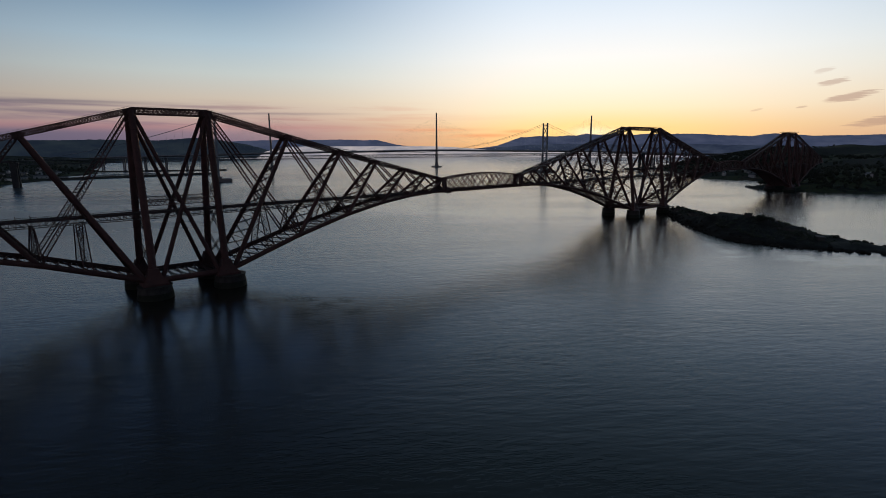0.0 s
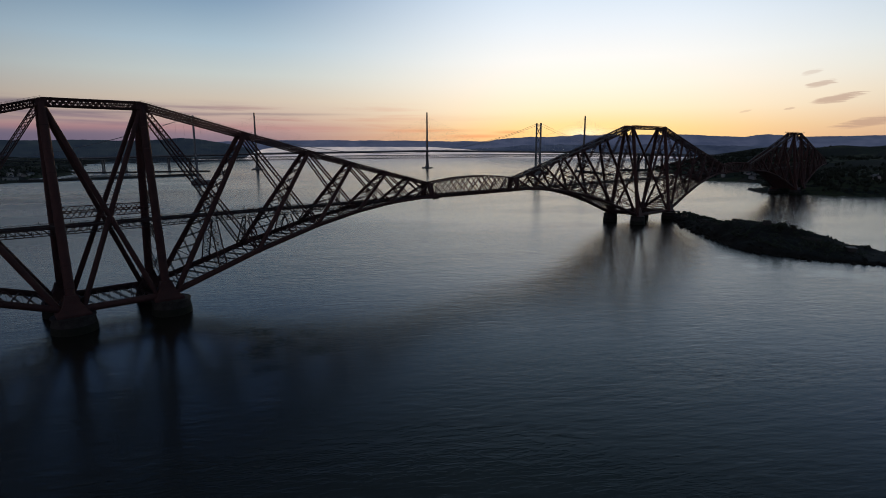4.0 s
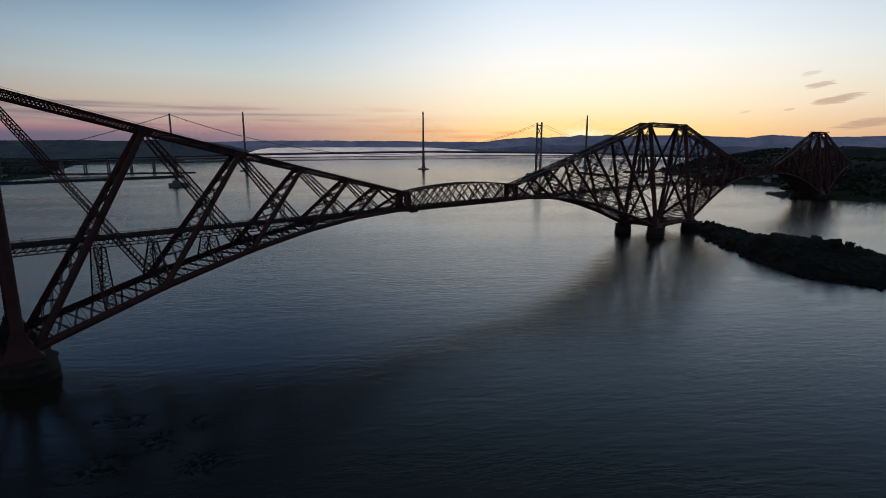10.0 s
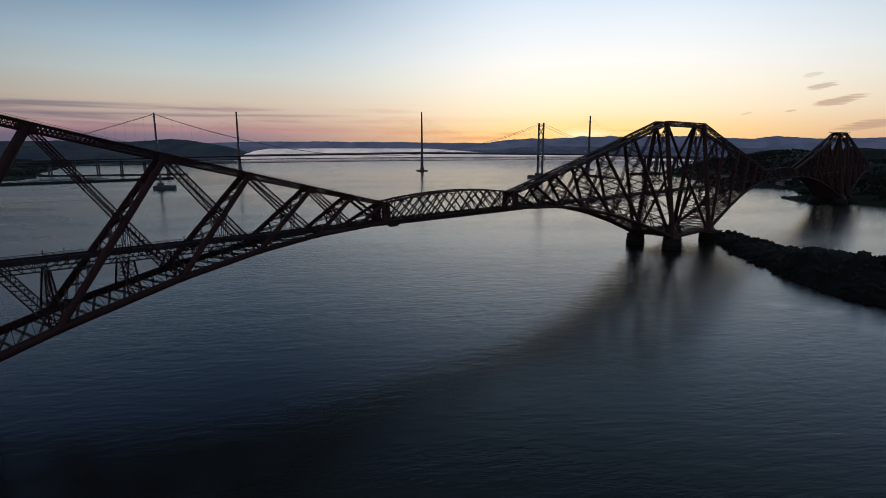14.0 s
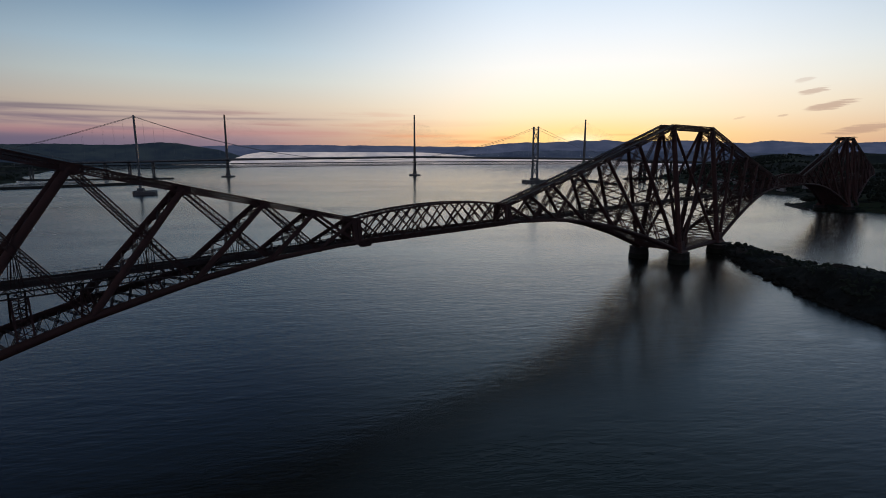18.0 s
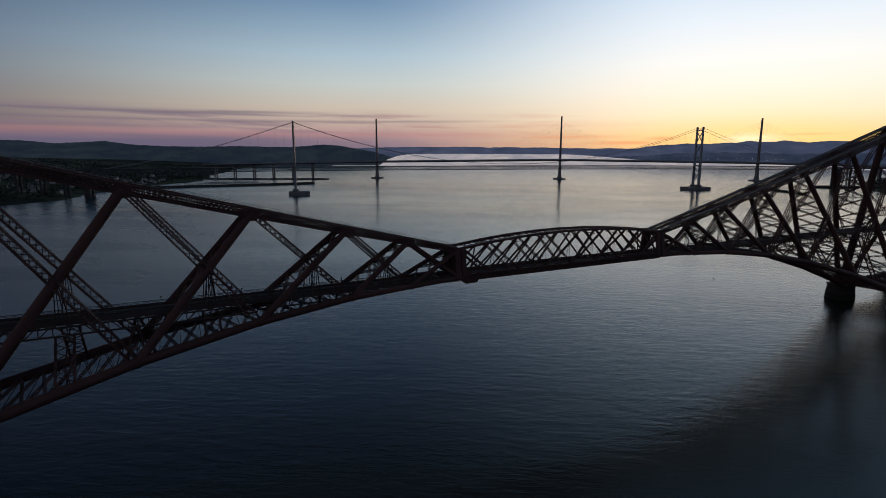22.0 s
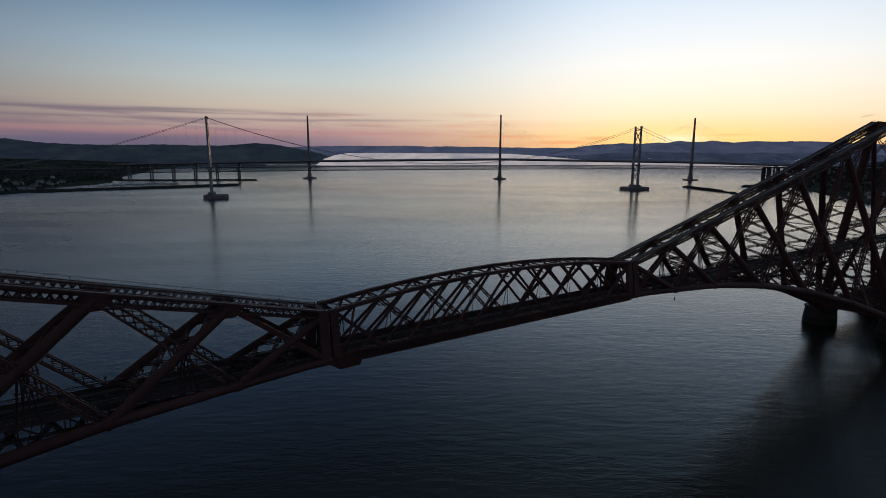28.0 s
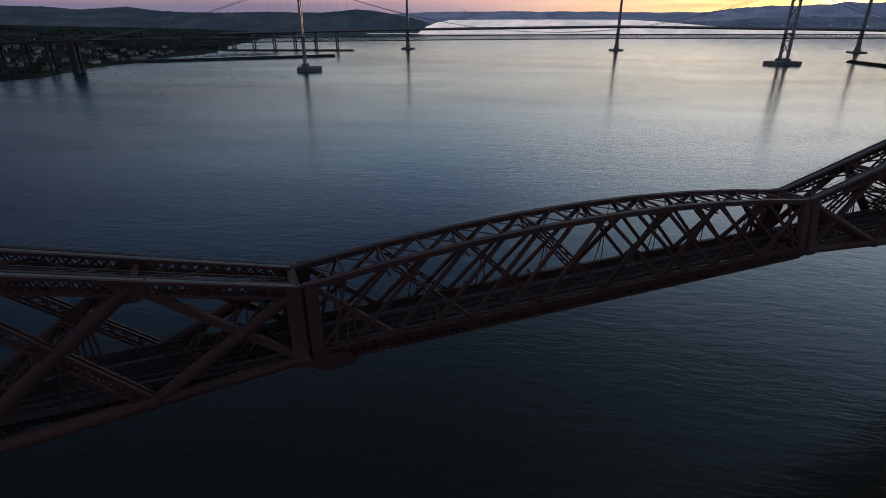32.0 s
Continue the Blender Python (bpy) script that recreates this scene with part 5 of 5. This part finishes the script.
def yacht():
    t = thing("yacht", 128, 1655, SEA, "small white moored yacht with bare mast", "boat", "moored yachts in the harbour")
    k = [(-5, 0.6), (-3.5, 1.35), (0, 1.6), (3, 1.1), (5.4, 0.05)]
    s = Shape()
    s.rings([[(x, w * f, z) for x, w in k] + [(x, -w * f, z) for x, w in reversed(k)] for f, z in ((0.5, -0.5), (0.9, 0.4), (1.0, 1.2))])
    part("hull", s, WALL, t, "white painted hull")
    part("cabin", Shape().beam((-2, 0, 1.5), (1.6, 0, 1.45), 1.8, 0.7, (0, 0, 1), 1.2, 0.5), WALL, t)
    part("mast", Shape().tube((0.8, 0, 1.2), (0.8, 0, 13.5), 0.11, 0.07, 6), RAIL, t)
    part("boom", Shape().tube((0.7, 0, 2.6), (-3.6, 0, 2.7), 0.09, None, 6), RAIL, t)
    return t


first = yacht()
rng = random.Random(4)
for i in range(46):
    row, col = divmod(i, 12)
    copy_thing(first, pose(150 + col * 20 + rng.uniform(-3, 3), 1650 + row * 36 + col * 3 + rng.uniform(-4, 4), SEA, 0, 0, 70 + rng.uniform(-12, 12)))


def pontoon(x, y, rz, length):
    t = thing("pontoon", x, y, SEA, "long pale floating pontoon with finger berths", "pontoon", "pontoons in the harbour", rz)
    n = max(2, round(length / 12))
    for i in range(n):
        x0, x1 = length * i / n, length * (i + 1) / n - 0.4
        part("deck_unit", Shape().box((x0, -1.6, -0.4), (x1, 1.6, 0.7)), CONCRETE, t)
        for side in (-1, 1):
            part("finger", Shape().box((x0 + 1, side * 6 - 4.3, -0.3), (x0 + 2.2, side * 6 + 4.3, 0.5)), CONCRETE, t)
        part("mooring_pile", Shape().tube((x0 + 0.5, 1.9, -6), (x0 + 0.5, 1.9, 3.2), 0.3, None, 8), DARK_STEEL, t)


for x, y, rz, length in ((150, 1672, 6, 230), (175, 1712, 6, 200), (205, 1750, 5, 150), (120, 1600, 8, 240)):
    pontoon(x, y, rz, length)


def quay_shed(x, y, rz, l, w, h):
    z = max(float(ground_at("south", [(x, y)])[0][0]), SEA + 2)
    t = thing("quay_shed", x, y, z, "low pale harbour shed with shallow pitched roof", "shed", "sheds on the quay", rz)
    part("wall", Shape().box((-l / 2, -w / 2, -3), (l / 2, w / 2, h)), WALL, t)
    s = Shape().rings([[(xx, -w / 2 - 0.4, h), (xx, w / 2 + 0.4, h), (xx, 0, h + w * 0.22)] for xx in (-l / 2 - 0.4, l / 2 + 0.4)])
    part("roof", s, SLATE, t)
    for k in range(3):
        door = part("door", Shape().box((-l / 3 + k * l / 3 - 1.6, -w / 2 - 0.08, -1), (-l / 3 + k * l / 3 + 1.6, -w / 2 + 0.05, 3.2)), GREY_STEEL, t)
        part("pane", Shape().box((-l / 3 + k * l / 3 - 0.9, -w / 2 - 0.12, 1.6), (-l / 3 + k * l / 3 + 0.9, -w / 2 - 0.06, 2.6)), PANE, door)


for row in ((20, 1560, 10, 34, 13, 6), (-20, 1520, 20, 24, 11, 5), (-45, 1600, 80, 40, 14, 6), (30, 1680, 70, 30, 12, 5), (-60, 1440, 60, 26, 11, 6), (70, 1530, 8, 22, 9, 4), (80, 1780, 50, 28, 12, 6)):
    quay_shed(*row)


def buoy(x, y):
    t = thing("buoy", x, y, SEA, "small dark channel buoy floating alone", "buoy")
    part("float", smoothed(Shape().rings([[(r * math.cos(i * math.pi / 6), r * math.sin(i * math.pi / 6), z) for i in range(12)] for z, r in ((-0.3, 0.4), (0.0, 0.6), (0.35, 0.55), (0.45, 0.3))]).mesh("float", DARK_STEEL)), None, t)
    s = Shape()
    for i in range(4):
        a = i * math.pi / 2
        s.beam((0.28 * math.cos(a), 0.28 * math.sin(a), 0.45), (0.1 * math.cos(a), 0.1 * math.sin(a), 1.4), 0.1)
    part("cage", s, DARK_STEEL, t)
    part("lantern", Shape().tube((0, 0, 1.4), (0, 0, 1.65), 0.14, 0.11, 8), DARK_STEEL, t)


buoy(494, 96)


# ---- on the island: ruined walls, a hut, scrub ----
def ruin(x, y, rz, l, w, h, seed, label):
    z = float(ground_at("island", [(x, y)])[0][0]) - 1.5
    t = thing("ruin", x, y, z, label, "ruin", "ruined walls on the island", rz)
    r = random.Random(seed)
    for a, b in (((-l / 2, -w / 2), (l / 2, -w / 2)), ((l / 2, -w / 2), (l / 2, w / 2)), ((l / 2, w / 2), (-l / 2, w / 2)), ((-l / 2, w / 2), (-l / 2, -w / 2))):
        n = 6
        pts = [(a[0] + (b[0] - a[0]) * i / n, a[1] + (b[1] - a[1]) * i / n) for i in range(n + 1)]
        tops = [h * r.uniform(0.72, 1.0) for _ in pts]
        d = Vector((b[0] - a[0], b[1] - a[1], 0)).normalized()
        s = Vector((-d.y, d.x, 0)) * 0.45
        rings = [[Vector((*q, -1)) - s, Vector((*q, -1)) + s, Vector((*q, zt)) + s, Vector((*q, zt)) - s] for q, zt in zip(pts, tops)]
        part("broken_wall", Shape().rings(rings), STONE, t)


ruin(590, -44, 25, 16, 7, 5.5, 1, "broken grey stone walls beside the bridge pier")
ruin(548, -84, 40, 16, 8, 4.2, 2, "roofless stone building on the island slope")
ruin(512, -134, 55, 9, 7, 4.0, 3, "jagged stone gun battery walls on the turf")
ruin(496, -165, 60, 5, 5, 6.5, 4, "stub of a square stone tower on the crest")
ruin(484, -205, 60, 16, 6, 4.0, 5, "long low ruined wall on the turf")


def hut(x, y):
    z = float(ground_at("island", [(x, y)])[0][0])
    t = thing("hut", x, y, z - 1.0, "small flat-roofed stone lookout hut with thin mast", "hut", rz=30)
    part("wall", Shape().box((-3, -2.5, -1), (3, 2.5, 3.8)), STONE, t)
    part("roof", Shape().box((-3.6, -3.2, 3.8), (4.6, 3.2, 4.3)), CONCRETE, t)
    part("mast", Shape().tube((0, 0, 4.3), (0, 0, 8.5), 0.08, 0.05, 6), RAIL, t)


hut(470, -238)


def island_tree(x, y, h, seed):
    z = float(ground_at("island", [(x, y)])[0][0])
    t = thing("tree", x, y, z - 0.5, "wind-shaped dark leafy tree on the island crest", "tree", "trees on the island")
    r = random.Random(seed)
    part("trunk", Shape().tube((0, 0, -0.5), (0.2, 0.1, h * 0.55), 0.35, 0.16, 8), TIMBER, t)
    s = Shape()
    for _ in range(46):
        a, q = r.uniform(0, 6.28), r.random() ** 0.6
        blob(s, (q * h * 0.42 * math.cos(a), q * h * 0.42 * math.sin(a), h * r.uniform(0.25, 0.72)), h * r.uniform(0.08, 0.15), h * r.uniform(0.1, 0.2), r, 5)
    part("crown", s, LEAF, t)


island_tree(490, -180, 8.5, 1)
island_tree(496, -188, 7.0, 2)
rng = random.Random(9)
s = Shape()
pts = [(rng.uniform(425, 640), rng.uniform(-312, -20)) for _ in range(4200)]
zs, ds = ground_at("island", pts)
for (x, y), z, d in zip(pts, zs, ds):
    if d > 11 and z > SEA + 3:
        tall = 1.0 + 1.1 * max(0.0, math.sin(x * 0.11) * math.sin(y * 0.083 + 1.0))
        blob(s, (x, y, z - 0.6), rng.uniform(0.5, 1.9) * tall ** 0.5, rng.uniform(0.6, 2.2) * tall, rng, 5)
tagged(new("scrub", s.mesh("scrub", LEAF)), "low dark scrub over the island turf", "bushes", kind="stuff")
# boulders strewn along the tide line of the island
s = Shape()
pts = [(rng.uniform(408, 655), rng.uniform(-338, 0)) for _ in range(9000)]
zs, ds = ground_at("island", pts)
for (x, y), z, d in zip(pts, zs, ds):
    if -5 < d < 7 and rng.random() < 0.75 - 0.08 * abs(d - 1):
        big = rng.uniform(0.5, 1.0) + (rng.random() ** 5) * 1.8
        blob(s, (x, y, max(z, SEA) - 0.5), big * 1.3, big * 1.3, rng, 5)
tagged(new("boulders", s.mesh("boulders", ROCK)), "dark wet boulders along the island tide line", "rocks", kind="stuff")
